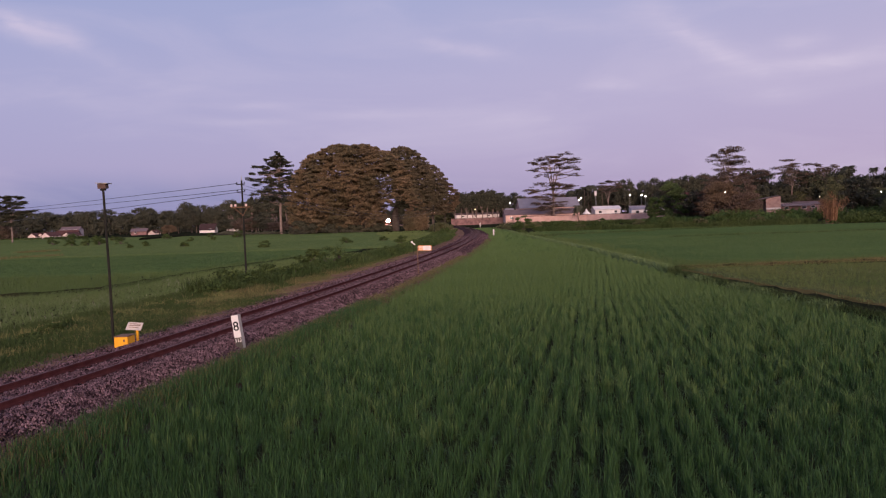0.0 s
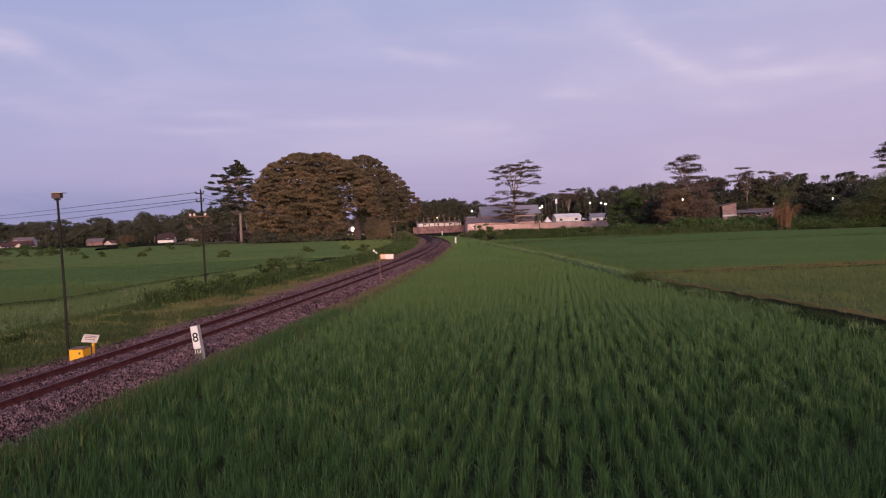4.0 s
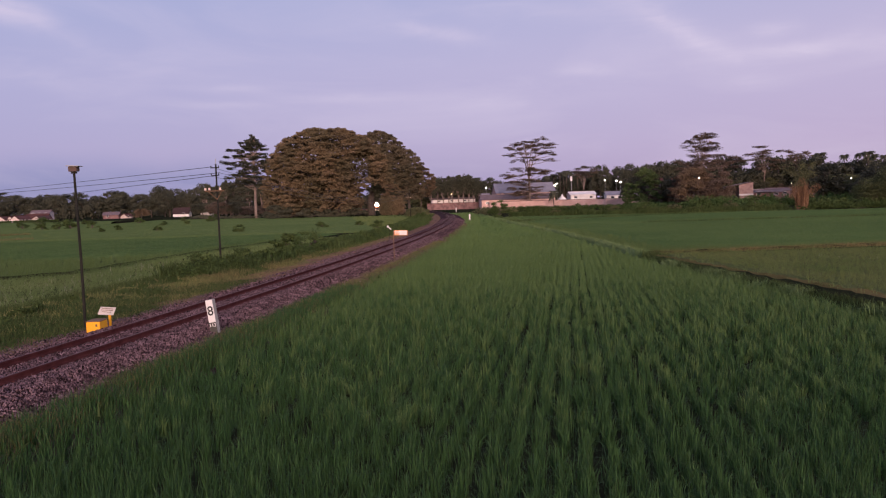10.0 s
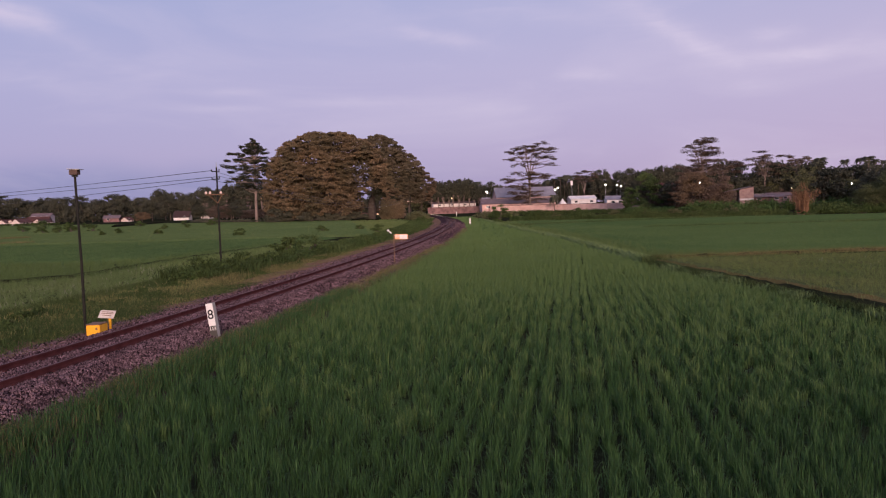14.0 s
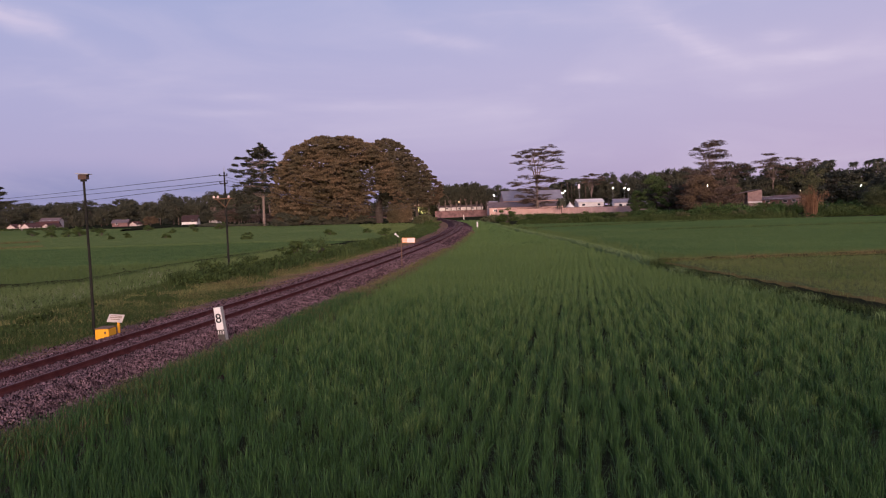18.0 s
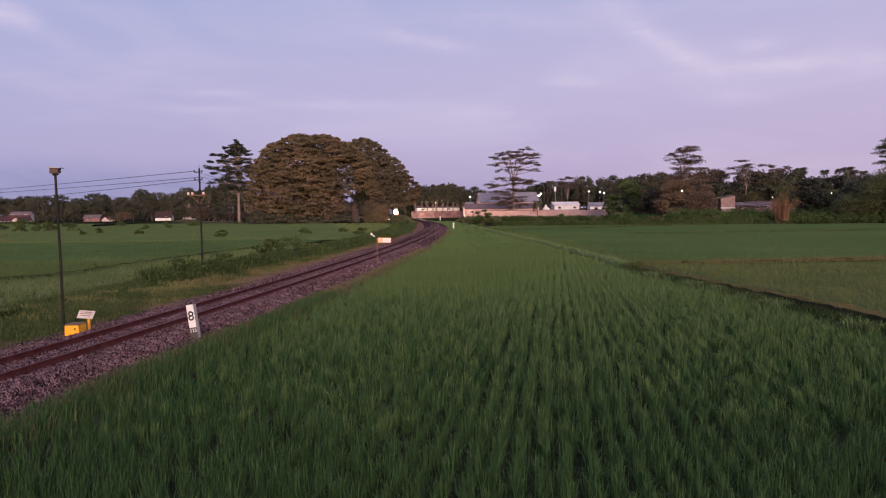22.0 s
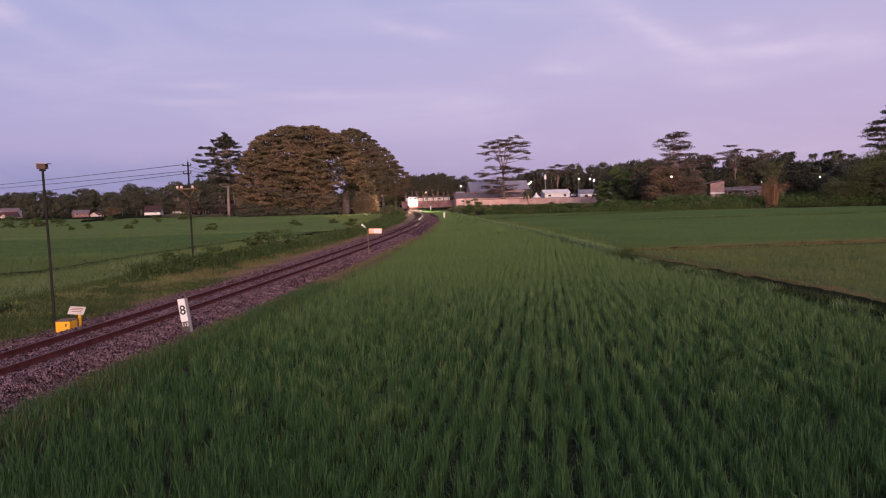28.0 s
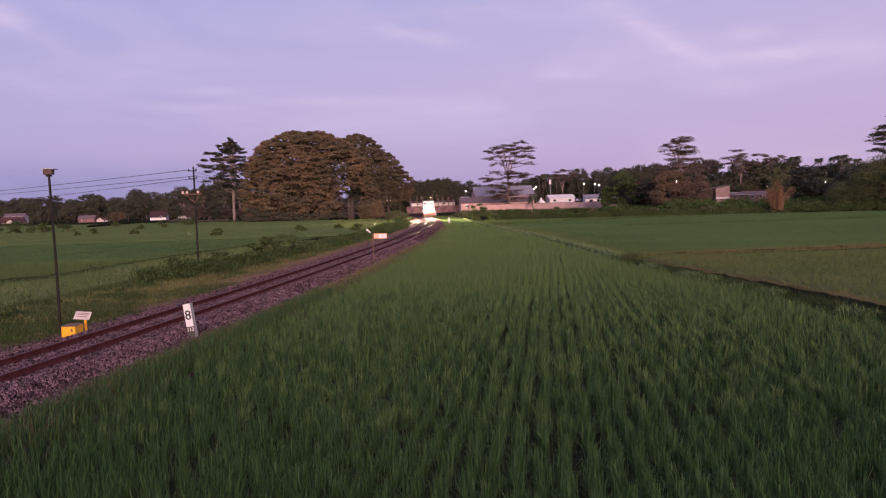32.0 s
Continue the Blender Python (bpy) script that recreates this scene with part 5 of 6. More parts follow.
def hedge(name, points, height, width, n, leaf, label, seed, size=0.26, per=46):
    rng = np.random.default_rng(seed)
    P = [np.array(p, float) for p in points]
    pads = []
    for a, b in zip(P, P[1:]):
        k = int(np.linalg.norm(b - a) * n)
        for i in range(k):
            c = a + (b - a) * rng.uniform() + rng.normal(0, width * 0.3, 2)
            hh = height * rng.uniform(0.35, 0.8) * (1 + 0.35 * noise.noise((c[0] * 0.11, c[1] * 0.11, 7)))
            pads.append((c[0], c[1], hh * 0.6, min(0.9, height * 0.45), min(0.9, height * 0.45), hh * 0.55))
    ob = link(name, arrays(name, *leaves(pads, per, size, rng, 0.1, 0.4)), leaf)
    return tagged(ob, label, "hedge", kind="stuff")


hedge("scrub_hedge", [(20, 262), (45, 250), (60, 243)], 1.7, 3.0, 9, "weed", "low hedge of green grass before the yard wall", 720)
hedge("scrub_hedge", [(60, 243), (75, 236), (90, 226)], 2.7, 3.5, 9, "hedge_leaf", "long hedge of tall green grass and scrub", 72)
hedge("scrub_hedge", [(64, 206), (82, 201), (102, 197)], 4.2, 3.0, 9, "hedge_leaf", "long hedge of tall green grass and scrub", 741)
hedge("scrub_hedge", [(77, 165), (84, 160), (110, 152)], 3.0, 5.0, 11, "weed_dark", "thick rank green scrub at the field's end", 73)
hedge("scrub_hedge", [(56, 236), (70, 212), (78, 190)], 2.1, 3.5, 8, "hedge_leaf", "long hedge of tall green grass and scrub", 74)
hedge("scrub_hedge", [(15, 171), (22, 166.5), (44, 161.5), (66, 158.5)], 1.7, 1.8, 12, "weed", "long hedge of tall green grass along the far rice edge", 721, 0.14, 70)
hedge("scrub_hedge", [(74, 160), (88, 157), (104, 152)], 2.2, 2.2, 9, "weed", "rank green scrub along the far rice edge", 722, 0.18, 56)
hx = rh.uniform(15, 68, 1500)
tufts("tall_grass", np.c_[hx, np.interp(hx, [15, 22, 44, 68], [169.5, 165, 160, 157]) + rh.normal(0, 0.7, 1500)], np.array([1.12 + 1.0 * noise.noise((x * 0.16, 1.0, 4.0)) + 0.5 * noise.noise((x * 0.7, 2.0, 4.0)) for x in hx]), 0.06, 7, 0.4, "weed", "tall upright grass along the far rice edge", 723, 0.0, 2, 0.25)
shrub("shrub", 12.4, 169.5, 2.0, 1.6, 3.6, "weed", "bushy green shrub at the corner of the rice field", 724, 30, 110, 0.14)
shrub("shrub", 11.6, 176, 1.2, 1.1, 2.4, "weed", "bushy green shrub at the corner of the rice field", 725, 24, 90, 0.14)
for x_, y_, r_, h_, lf in [(19.5, 168, 1.5, 2.2, "weed"), (24, 166, 1.2, 1.7, "mid_leaf"), (29, 165.5, 2.0, 2.6, "weed"), (35.5, 164, 1.3, 1.9, "mid_leaf"), (41, 163, 1.8, 2.7, "weed"), (47, 161, 1.3, 2.0, "mid_leaf"), (52.5, 161, 2.2, 2.9, "weed"), (58, 160, 1.5, 2.2, "mid_leaf"), (63, 160, 2.0, 3.2, "weed")]:
    shrub("shrub", x_, y_, r_, r_ * 0.8, h_, lf, "leafy shrub among tall grass at the rice edge", int(x_ * 7), 22, 80, 0.13)
for x_, y_, h_ in [(67.5, 151, 0.9), (78, 149.5, 1.0), (83.5, 148, 1.0), (70, 152, 0.8)]:
    shrub("field_shrub", x_, y_, 1.8, 0.8, h_, "weed", "low clump of weeds at the rice edge", int(x_ * 10), 14, 60, 0.13)
hedge("scrub_hedge", [(9.5, 200), (13, 215), (20, 225)], 2.4, 2.5, 3.0, "mid_leaf", "bushy scrub at the corner of the rice field", 75)
bund("field_bund", [(-93.6, 228), (-97, 256), (-100.3, 285)], 2.4, 0.8, "mud", "dark muddy bank in the far field")
hedge("scrub_hedge", [(-60, 262), (-92, 300), (-104, 352)], 1.3, 4.0, 2.4, "dark_leaf", "uneven dark bushes along the far field edge", 76)
hedge("undergrowth", [(-17.9, 236), (-15.5, 236.5), (-11.8, 237)], 7.0, 1.0, 32, "rain_leaf", "dense brown undergrowth below the rain trees", 760, 0.24, 60)
hedge("woodland_edge", [(-270, 440), (-200, 425), (-130, 490), (-78, 470)], 7.0, 8.0, 1.6, "dark_leaf", "dark undergrowth along the far woodland edge", 761, 0.5, 50)
hedge("woodland_edge", [(-78, 512), (-30, 516)], 7.0, 8.0, 1.6, "dark_leaf", "dark undergrowth along the far woodland edge", 763, 0.5, 50)
hedge("woodland_edge", [(-12, 400), (10, 392)], 7.0, 8.0, 1.6, "dark_leaf", "dark undergrowth along the far woodland edge", 764, 0.5, 50)
hedge("woodland_edge", [(95, 262), (120, 250), (160, 225)], 6.0, 6.0, 2.5, "dark_leaf", "dark undergrowth below the thicket", 762, 0.36, 50)
def fan_bush():
    rng = np.random.default_rng(771)
    t = empty("dry_bush", pose(72.0, 159, 0), "withered orange brown bush with upright stems in green scrub", "bush")
    ring = np.c_[rng.normal(0, 0.35, 150), rng.normal(0, 0.3, 150)]
    link("stem_clump", arrays("stem_clump", *blades(ring, 0.0, 5.4, 0.10, 0.28, 3, rng, 2, 0.2)), "dry_stem", t)
    pads = [(rng.normal(0, 1.1), rng.normal(0, 0.8), rng.uniform(2.2, 6.0), 0.7, 0.7, 0.9) for _ in range(34)]
    link("dry_foliage", arrays("dry_foliage", *leaves(pads, 60, 0.16, rng, 0.1, 0.35)), "dry_stem", t)
    pads = [(rng.normal(0, 1.3), rng.normal(0, 0.8), rng.uniform(4.6, 9.0), 0.9, 0.9, 0.8) for _ in range(34)]
    link("crown", arrays("crown", *leaves(pads, 70, 0.16, rng, 0.1, 0.35)), "mid_leaf", t)


fan_bush()
shrub("dry_bush", 68.6, 217, 4.4, 3.6, 11.5, "brown_leaf", "rust brown tree in front of the thicket", 78, 64, 220, 0.19)
shrub("shrub", 74.0, 216, 4.6, 3.6, 12.0, "alb_leaf", "olive brown tree in front of the thicket", 781, 64, 220, 0.19)
shrub("dry_bush", 68.2, 226, 3.4, 3.0, 9.0, "orange_leaf", "rust brown bush in front of the thicket", 783, 50, 220, 0.18)
shrub("dry_bush", 74.6, 222, 3.2, 3.0, 8.5, "brown_leaf", "brown bush in front of the thicket", 784, 50, 220, 0.18)
shrub("shrub", 77, 240, 5.0, 3.6, 14.5, "alb_leaf", "olive brown tree in front of the thicket", 782, 64, 220, 0.19)
shrub("shrub", 65.5, 252, 3.9, 3.4, 13.5, "green_leaf", "green bushy tree beside the yard wall", 79, 54, 220, 0.19)
shrub("shrub", 60.8, 256, 2.4, 2.2, 8.5, "green_leaf", "green bushy tree beside the yard wall", 80, 46, 220, 0.19)
for i, (x, y, h) in enumerate([(-19.2, 128, 1.3), (-14.0, 134, 1.0), (-30, 118, 1.2), (-9.5, 118, 1.4), (-83.5, 174, 2.2), (-81.5, 175, 1.8), (-78, 178, 1.9), (-60, 141, 0.9), (-61, 150.5, 1.2), (-64, 183, 1.3), (-60, 188, 1.2), (-62.7, 217, 1.4), (-100, 190, 2.2), (-96, 205, 2.0), (-50, 140, 1.0), (-118, 236, 2.6), (-112, 240, 2.0), (-104, 232, 2.2), (-126, 250, 3.0), (-84, 222, 1.8), (-76, 236, 1.6), (-86.5, 172.5, 1.9), (-66, 230, 2.4), (-13.0, 66, 1.6), (10.8, 150, 1.2), (13.5, 190, 1.8)]):
    shrub("field_shrub", x, y, h * 0.7, h * 0.6, h, "weed", "small dark bush standing in the field", 90 + i, 14, 50, 0.16)

for i, (y, o, h) in enumerate([(41, -8.0, 0.9), (43.5, -8.4, 1.3), (46, -7.6, 1.0), (49, -7.8, 1.3), (52, -7.2, 1.2), (56, -7.0, 1.1), (60, -6.9, 1.5), (64, -7.4, 1.9), (69, -6.2, 1.1), (76, -5.8, 1.2), (84, -5.6, 1.1),
                              (95, -5.4, 1.3), (108, -5.2, 1.4), (25, -7.0, 0.5), (22, -8.2, 0.6), (19, -7.4, 0.6), (27, -5.6, 0.4), (23.5, -5.2, 0.4), (20.5, -5.8, 0.45), (17.5, -5.0, 0.4), (16, -6.4, 0.5), (18.2, -8.8, 0.5), (28.5, -8.0, 0.5), (31, -6.4, 0.45), (150, -5.5, 1.6), (170, -5.6, 1.8),
                              (14.5, -4.4, 0.42), (15.2, -5.6, 0.5), (17.0, -7.2, 0.55), (18.6, -4.2, 0.38), (19.6, -6.4, 0.5), (21.4, -7.0, 0.55), (22.6, -4.4, 0.36), (24.4, -6.2, 0.5), (26.0, -4.6, 0.4), (26.8, -7.4, 0.55), (29.4, -5.2, 0.45), (30.6, -7.6, 0.6), (33.0, -5.6, 0.5), (34.5, -7.4, 0.6)]):
    p = line_at(y, o)
    shrub("verge_bush", p.x, p.y, h * 0.9, h * 0.8, h, "weed", "leafy green bush on the railway verge", 300 + i, 16, 60, 0.055 if y < 40 else 0.085 if y < 70 else 0.13)

for k, (ya, yb, oa, ob_, h) in enumerate([(41, 62, -8.2, -6.8, 1.1), (62, 95, -6.8, -5.3, 1.2), (95, 150, -5.3, -4.8, 1.3)]):
    a, b = line_at(ya, oa), line_at(yb, ob_)
    hedge("verge_thicket", [(a.x, a.y), ((a.x + b.x) / 2 - 0.2, (a.y + b.y) / 2), (b.x, b.y)], h, 1.6, 13, "weed_dark", "leafy rank weeds along the railway verge", 500 + k, 0.085 if ya < 60 else 0.13, 60)

# ---- posts, signs and boxes beside the track ----


def lathe(rings, sides=12):
    V, F = [], []
    for r, z in rings:
        for k in range(sides):
            th = 2 * math.pi * k / sides
            V.append((r * math.cos(th), r * math.sin(th), z))
    for i in range(len(rings) - 1):
        for k in range(sides):
            k2 = (k + 1) % sides
            F.append((i * sides + k, i * sides + k2, (i + 1) * sides + k2, (i + 1) * sides + k))
    F += [tuple(reversed(range(sides))), tuple(range((len(rings) - 1) * sides, len(rings) * sides))]
    return V, F


def text_mesh(name, body, size, material, parent, m, label=""):
    cu = bpy.data.curves.new(name, "FONT")
    cu.body, cu.size, cu.align_x, cu.align_y, cu.extrude = body, size, "CENTER", "CENTER", 0.002
    cu.offset = size * 0.012
    tmp = bpy.data.objects.new(name, cu)
    scene.collection.objects.link(tmp)
    me = bpy.data.meshes.new_from_object(tmp.evaluated_get(bpy.context.evaluated_depsgraph_get()))
    bpy.data.objects.remove(tmp)
    me.materials.clear()
    ob = link(name, me, material, parent, label)
    ob.matrix_basis = m
    return ob


def box_pole():
    t = empty("box_pole", pose(-10.86, 23.93, 0.0, 0, -0.9, 0), "slim weathered pole with a small wooden box on top", "pole")
    v, f = tube([(0, 0, -0.3), (0.02, 0, 2.5), (0.0, 0, 5.06)], [0.046, 0.039, 0.034], 10)
    pydata("pole", v, f, "pole", t)
    part("box", box_bm(0.25, 0.22, 0.15, 0.008, (0, 0, 5.14)), "box", t, "brown wooden box")
    part("lid", box_bm(0.38, 0.32, 0.022, 0.006, (0, 0, 0), pose(0.02, 0, 5.228, 0, 4, 0)), "lid", t, "pale tilted lid")
    part("bracket", box_bm(0.16, 0.10, 0.05, 0.006, (0, 0, 5.03)), "pole", t)


box_pole()


def yellow_box():
    t = empty("equipment_box", pose(-9.84, 22.40, 0.27, 0, 0, -2), "bright yellow trackside equipment box with a rusty lid", "equipment box")
    part("body", box_bm(0.39, 0.49, 0.48, 0.015, (0, 0, 0.26)), "yellow", t)
    part("lid", box_bm(0.41, 0.51, 0.022, 0.006, (0, 0, 0), pose(0, 0, 0.515, 1, 0, 0)), "rusty", t, "rusty brown lid")
    part("latch", box_bm(0.05, 0.02, 0.07, 0.004, (0.10, -0.25, 0.40)), "rusty", t)
    for s in (-0.12, 0.12):
        part("foot", box_bm(0.06, 0.40, 0.08, 0.006, (s, 0, -0.01)), "concrete", t)
    for s in (-0.13, 0.13):
        part("hinge", box_bm(0.04, 0.02, 0.04, 0.003, (s, 0.26, 0.50)), "steel", t)


yellow_box()


def plate_sign():
    t = empty("plate_sign", pose(-9.77, 22.95, 0.17, 0, 0, -6), "whitish tilted plate on a short yellow post", "sign")
    part("post", box_bm(0.06, 0.06, 0.74, 0.006, (0.08, 0, 0.36)), "yellow", t)
    tilt = pose(0.0, 0.0, 0.80, 52, 4, 0)
    part("plate", box_bm(0.47, 0.26, 0.014, 0.004, (0, 0, 0), tilt), "offwhite", t)
    for k, (w, dy) in enumerate([(0.33, 0.07), (0.37, 0.02), (0.28, -0.04)]):
        part("writing_bar", box_bm(w, 0.018, 0.004, 0.0, (0.0, dy, 0.0105), tilt), "rusty", t, "faded line of writing")
    for s in (-0.2, 0.2):
        part("bolt", box_bm(0.025, 0.025, 0.012, 0.003, (s, 0.09, 0.012), tilt), "steel", t)


plate_sign()


def kilometre_post():
    t = empty("kilometre_post", pose(-6.28, 21.8, 0.215, 0, -8.0, -10), "leaning concrete kilometre post painted white with black numerals", "kilometre post")
    part("post", box_bm(0.18, 0.20, 1.20, 0.012, (0.0, 0, 0.54)), "concrete", t)
    part("white_panel", box_bm(0.205, 0.012, 0.62, 0.003, (-0.0, -0.107, 0.825)), "white", t, "white painted face")
    part("dark_panel", box_bm(0.205, 0.012, 0.34, 0.003, (0.0, -0.107, 0.340)), "lococh", t, "dark painted foot")
    text_mesh("numeral", "8", 0.36, "black", t, pose(0, -0.115, 0.82, 90, 0, 0), "black painted numeral")
    text_mesh("numeral", "113", 0.135, "white", t, pose(0, -0.115, 0.430, 90, 0, 0), "white painted numeral")


kilometre_post()


def orange_sign():
    t = empty("board_sign", pose(-2.98, 48.8, 0.42, 0, 0, 3), "faded orange and white board on a thin post", "sign")
    v, f = tube([(0, 0, -0.3), (0, 0, 1.73)], [0.028, 0.028], 8)
    pydata("post", v, f, "rusty", t)
    part("board", box_bm(0.80, 0.03, 0.31, 0.008, (0.415, 0, 1.59), pose(0, 0, 0, 0, 1.6, 0)), "orange", t)
    part("white_field", box_bm(0.47, 0.012, 0.26, 0.004, (0.545, -0.022, 1.59), pose(0, 0, 0, 0, 1.6, 0)), "white", t, "bleached whitish field")
    for z in (1.525, 1.605, 1.67):
        part("writing_bar", box_bm(0.41, 0.008, 0.029, 0.0, (0.25, -0.021, z), pose(0, 0, 0, 0, 1.6, 0)), "white", t, "faded line of writing")
    part("clamp", box_bm(0.08, 0.05, 0.04, 0.006, (0.03, 0.02, 1.655)), "steel", t)


orange_sign()


def bar_sign():
    t = empty("slanted_marker", pose(-5.27, 76.0, 0.10), "small white slanted bar on a thin dark stake", "marker")
    v, f = tube([(0.25, 0, -0.2), (0.25, 0, 1.24)], [0.02, 0.02], 6)
    pydata("stake", v, f, "pole", t)
    part("bar", box_bm(0.45, 0.03, 0.088, 0.006, (0, 0, 0), pose(0.25, -0.03, 1.36, 0, 42, 0)), "white", t)
    part("tip", box_bm(0.15, 0.034, 0.19, 0.006, (-0.20, 0, 0), pose(0.25, -0.03, 1.36, 0, 42, 0)), "white", t)


bar_sign()


def white_post(x, y, h):
    t = empty("white_post", pose(x, y, 0.15, 0, 1, 0), "small white painted trackside marker post", "marker post", "marker posts")
    part("post", box_bm(0.26, 0.2, h, 0.02, (0, 0, h / 2)), "white", t)
    part("foot", box_bm(0.30, 0.24, 0.30, 0.02, (0, 0, 0.1)), "concrete", t)


white_post(5.1, 145.3, 1.2)
white_post(4.8, 259.6, 1.5)
white_post(-7.3, 232, 1.6)


def sag(a, b, drop, n=14):
    a, b = Vector(a), Vector(b)
    return [a.lerp(b, i / n) - Vector((0, 0, drop * 4 * (i / n) * (1 - i / n))) for i in range(n + 1)]


def power_pole(m, label, full=True):
    t = empty("power_pole", m, label, "power pole", "power line")
    v, f = tube([(0, 0, -0.4), (0, 0, 3.2), (0, 0, 6.45)], [0.066, 0.056, 0.046], 10)
    pydata("pole", v, f, "pole", t)
    v, f = tube([(0, 0, 6.4), (0, 0, 6.76)], [0.03, 0.012], 6)
    pydata("spike", v, f, "steel", t)
    for z, w in ((6.22, 0.50), (5.76, 0.46), (4.86, 1.12)):
        part("crossarm", box_bm(w, 0.055, 0.055, 0.006, (-0.04 if z > 5 else -0.12, -0.1, z)), "pole" if z > 5 else "rusty", t)
        for x in ((-0.26, 0.18) if z > 5 else (-0.66, -0.42, 0.22)):
            rr = [(0.035, 0.0), (0.075, 0.02), (0.08, 0.05), (0.05, 0.07), (0.07, 0.09), (0.06, 0.13), (0.03, 0.15)]
            k = 0.55 if z > 5 else 1.0
            v, f = lathe([(r * k, z + 0.04 + q * k) for r, q in rr], 10)
            pydata("insulator", [(p[0] + x, p[1] - 0.1, p[2]) for p in v], f, "pole" if z > 5 else "ceramic", t)
    v, f = tubes([([(-0.5, -0.1, 4.84), (0, -0.05, 4.35)], [0.02, 0.02], 5), ([(0.3, -0.1, 4.84), (0, -0.05, 4.35)], [0.02, 0.02], 5)])
    pydata("brace", v, f, "rusty", t)
    return t


power_pole(pose(-13.2, 47.3, 0.0, 0, -0.4, 0), "weathered power pole with crossarms and pale insulators")
power_pole(pose(-88.0, 118.0, -0.6, 0, 0, 30), "distant weathered power pole with crossarms")
power_pole(pose(-7.4, 190.0, 0.0, 0, 0, -8), "weathered power pole with crossarms before the big trees")


def cable(a, b, drop, r=0.017):
    v, f = tube(sag(a, b, drop), [r] * 15, 5)
    ob = pydata("overhead_cable", v, f, "wire")
    tagged(ob, "thin dark overhead cable slung between poles", "cable", "overhead cables")


for dx, z, z2, dr in ((-0.3, 6.27, 6.20, 0.25), (0.22, 5.92, 6.45, 0.35), (-0.3, 5.74, 4.40, 0.30)):
    cable((-13.24 + dx, 47.2, z), (-88 + dx, 118, z2), dr)
    cable((-13.24 + dx, 47.2, z), (-7.4 + dx, 190, z - 0.05), 1.9, 0.012)

# ---- buildings ----


def gable(bm, w, d, h0, h1, over=0.4, th=0.15, axis="x"):
    """Pitched roof of two slabs, ridge along x."""
    for s in (-1, 1):
        L = math.hypot(d / 2 + over, h1 - h0)
        ang = math.degrees(math.atan2(h1 - h0, d / 2))
        cuboid(bm, 0, 0, 0, w + 2 * over, L * 1.02, th, pose(0, s * (d / 4 + over / 2), (h0 + h1) / 2 - over * 0.25, -s * ang, 0, 0), 0.02)
    return bm


def house(name, m, w, d, h0, h1, wall, roof, label, windows=(), door=None, gable_wall=True, category="house"):
    """Walls with gables, roof, openings on the front (towards -y)."""
    t = empty(name, m, label, category)
    th = 0.2
    part("front_wall", box_bm(w, th, h0, 0.0, (0, -d / 2, h0 / 2)), wall, t)
    part("back_wall", box_bm(w, th, h0, 0.0, (0, d / 2, h0 / 2)), wall, t)
    for s in (-1, 1):
        bm = bmesh.new()
        prof = [(-d / 2 + th / 2, 0), (d / 2 - th / 2, 0), (d / 2 - th / 2, h0), (0, h1 - 0.1), (-d / 2 + th / 2, h0)]
        a = [bm.verts.new((s * w / 2, y, z)) for y, z in prof]
        b = [bm.verts.new((s * (w / 2 - th), y, z)) for y, z in prof]
        bm.faces.new(a)
        bm.faces.new(b[::-1])
        for i in range(5):
            bm.faces.new((a[i], b[i], b[(i + 1) % 5], a[(i + 1) % 5]))
        bmesh.ops.recalc_face_normals(bm, faces=bm.faces)
        part("gable_wall", bm, wall, t)
    part("roof", gable(bmesh.new(), w, d, h0, h1), roof, t)
    part("ridge_cap", box_bm(w + 0.8, 0.3, 0.12, 0.03, (0, 0, h1 + 0.08)), roof, t)
    for x, z, sx, sz in windows:
        wf = part("window", box_bm(sx + 0.16, 0.10, sz + 0.16, 0.01, (x, -d / 2 - 0.08, z)), "whitewall", t)
        part("pane", box_bm(sx, 0.04, sz, 0.0, (x, -d / 2 - 0.125, z)), "glass", wf)
    if door:
        part("door", box_bm(door[1], 0.1, door[2], 0.01, (door[0], -d / 2 - 0.08, door[2] / 2)), "dark", t)
    return t


house("warehouse", pose(35.5, 345, 0, 0, 0, 4), 25, 14, 6.6, 10.6, "wall", "slate", "large warehouse with a blue grey pitched roof", [(-8, 4.6, 2, 1), (-2, 4.6, 2, 1), (4, 4.6, 2, 1)], (9, 3, 3.6), category="warehouse")
house("warehouse", pose(30.5, 326, 0, 0, 0, 3), 29, 9, 3.9, 5.8, "wall", "brown_roof", "long low warehouse with a brown roof and pinkish walls", [(x, 2.6, 1.6, 0.9) for x in (-12, -8, -4, 0, 4, 8)], (12, 1.4, 2.2), category="warehouse")
house("white_building", pose(60.6, 345, 0, 0, 0, 2), 10.8, 8, 5.0, 6.2, "whitewall", "whitewall", "low white building with a flat pale roof", [(-3.2, 3.8, 1.2, 0.8), (3.4, 3.8, 1.2, 0.8)], category="building")
house("white_building", pose(76, 335, 0, 0, 0, -3), 14, 7, 4.4, 5.8, "whitewall", "slate", "white building behind the wall with a grey roof", [(x, 3.3, 1.3, 0.9) for x in (-4.5, -1.5, 1.5, 4.5)], category="building")
house("white_building", pose(13.0, 382, 0, 0, 0, 0), 12, 6, 4.6, 5.4, "whitewall", "tile", "white building with a tiled roof behind the wall", [(x, 3.9, 1.2, 0.8) for x in (-4, -1, 2)], category="building")
house("white_building", pose(5.5, 363.5, 0, 0, 0, 14), 20, 3, 4.7, 5.3, "whitewall", "brown_roof", "long low white building behind the yard wall", [(x, 3.9, 1.2, 0.5) for x in (-7, -1, 5)], category="building")
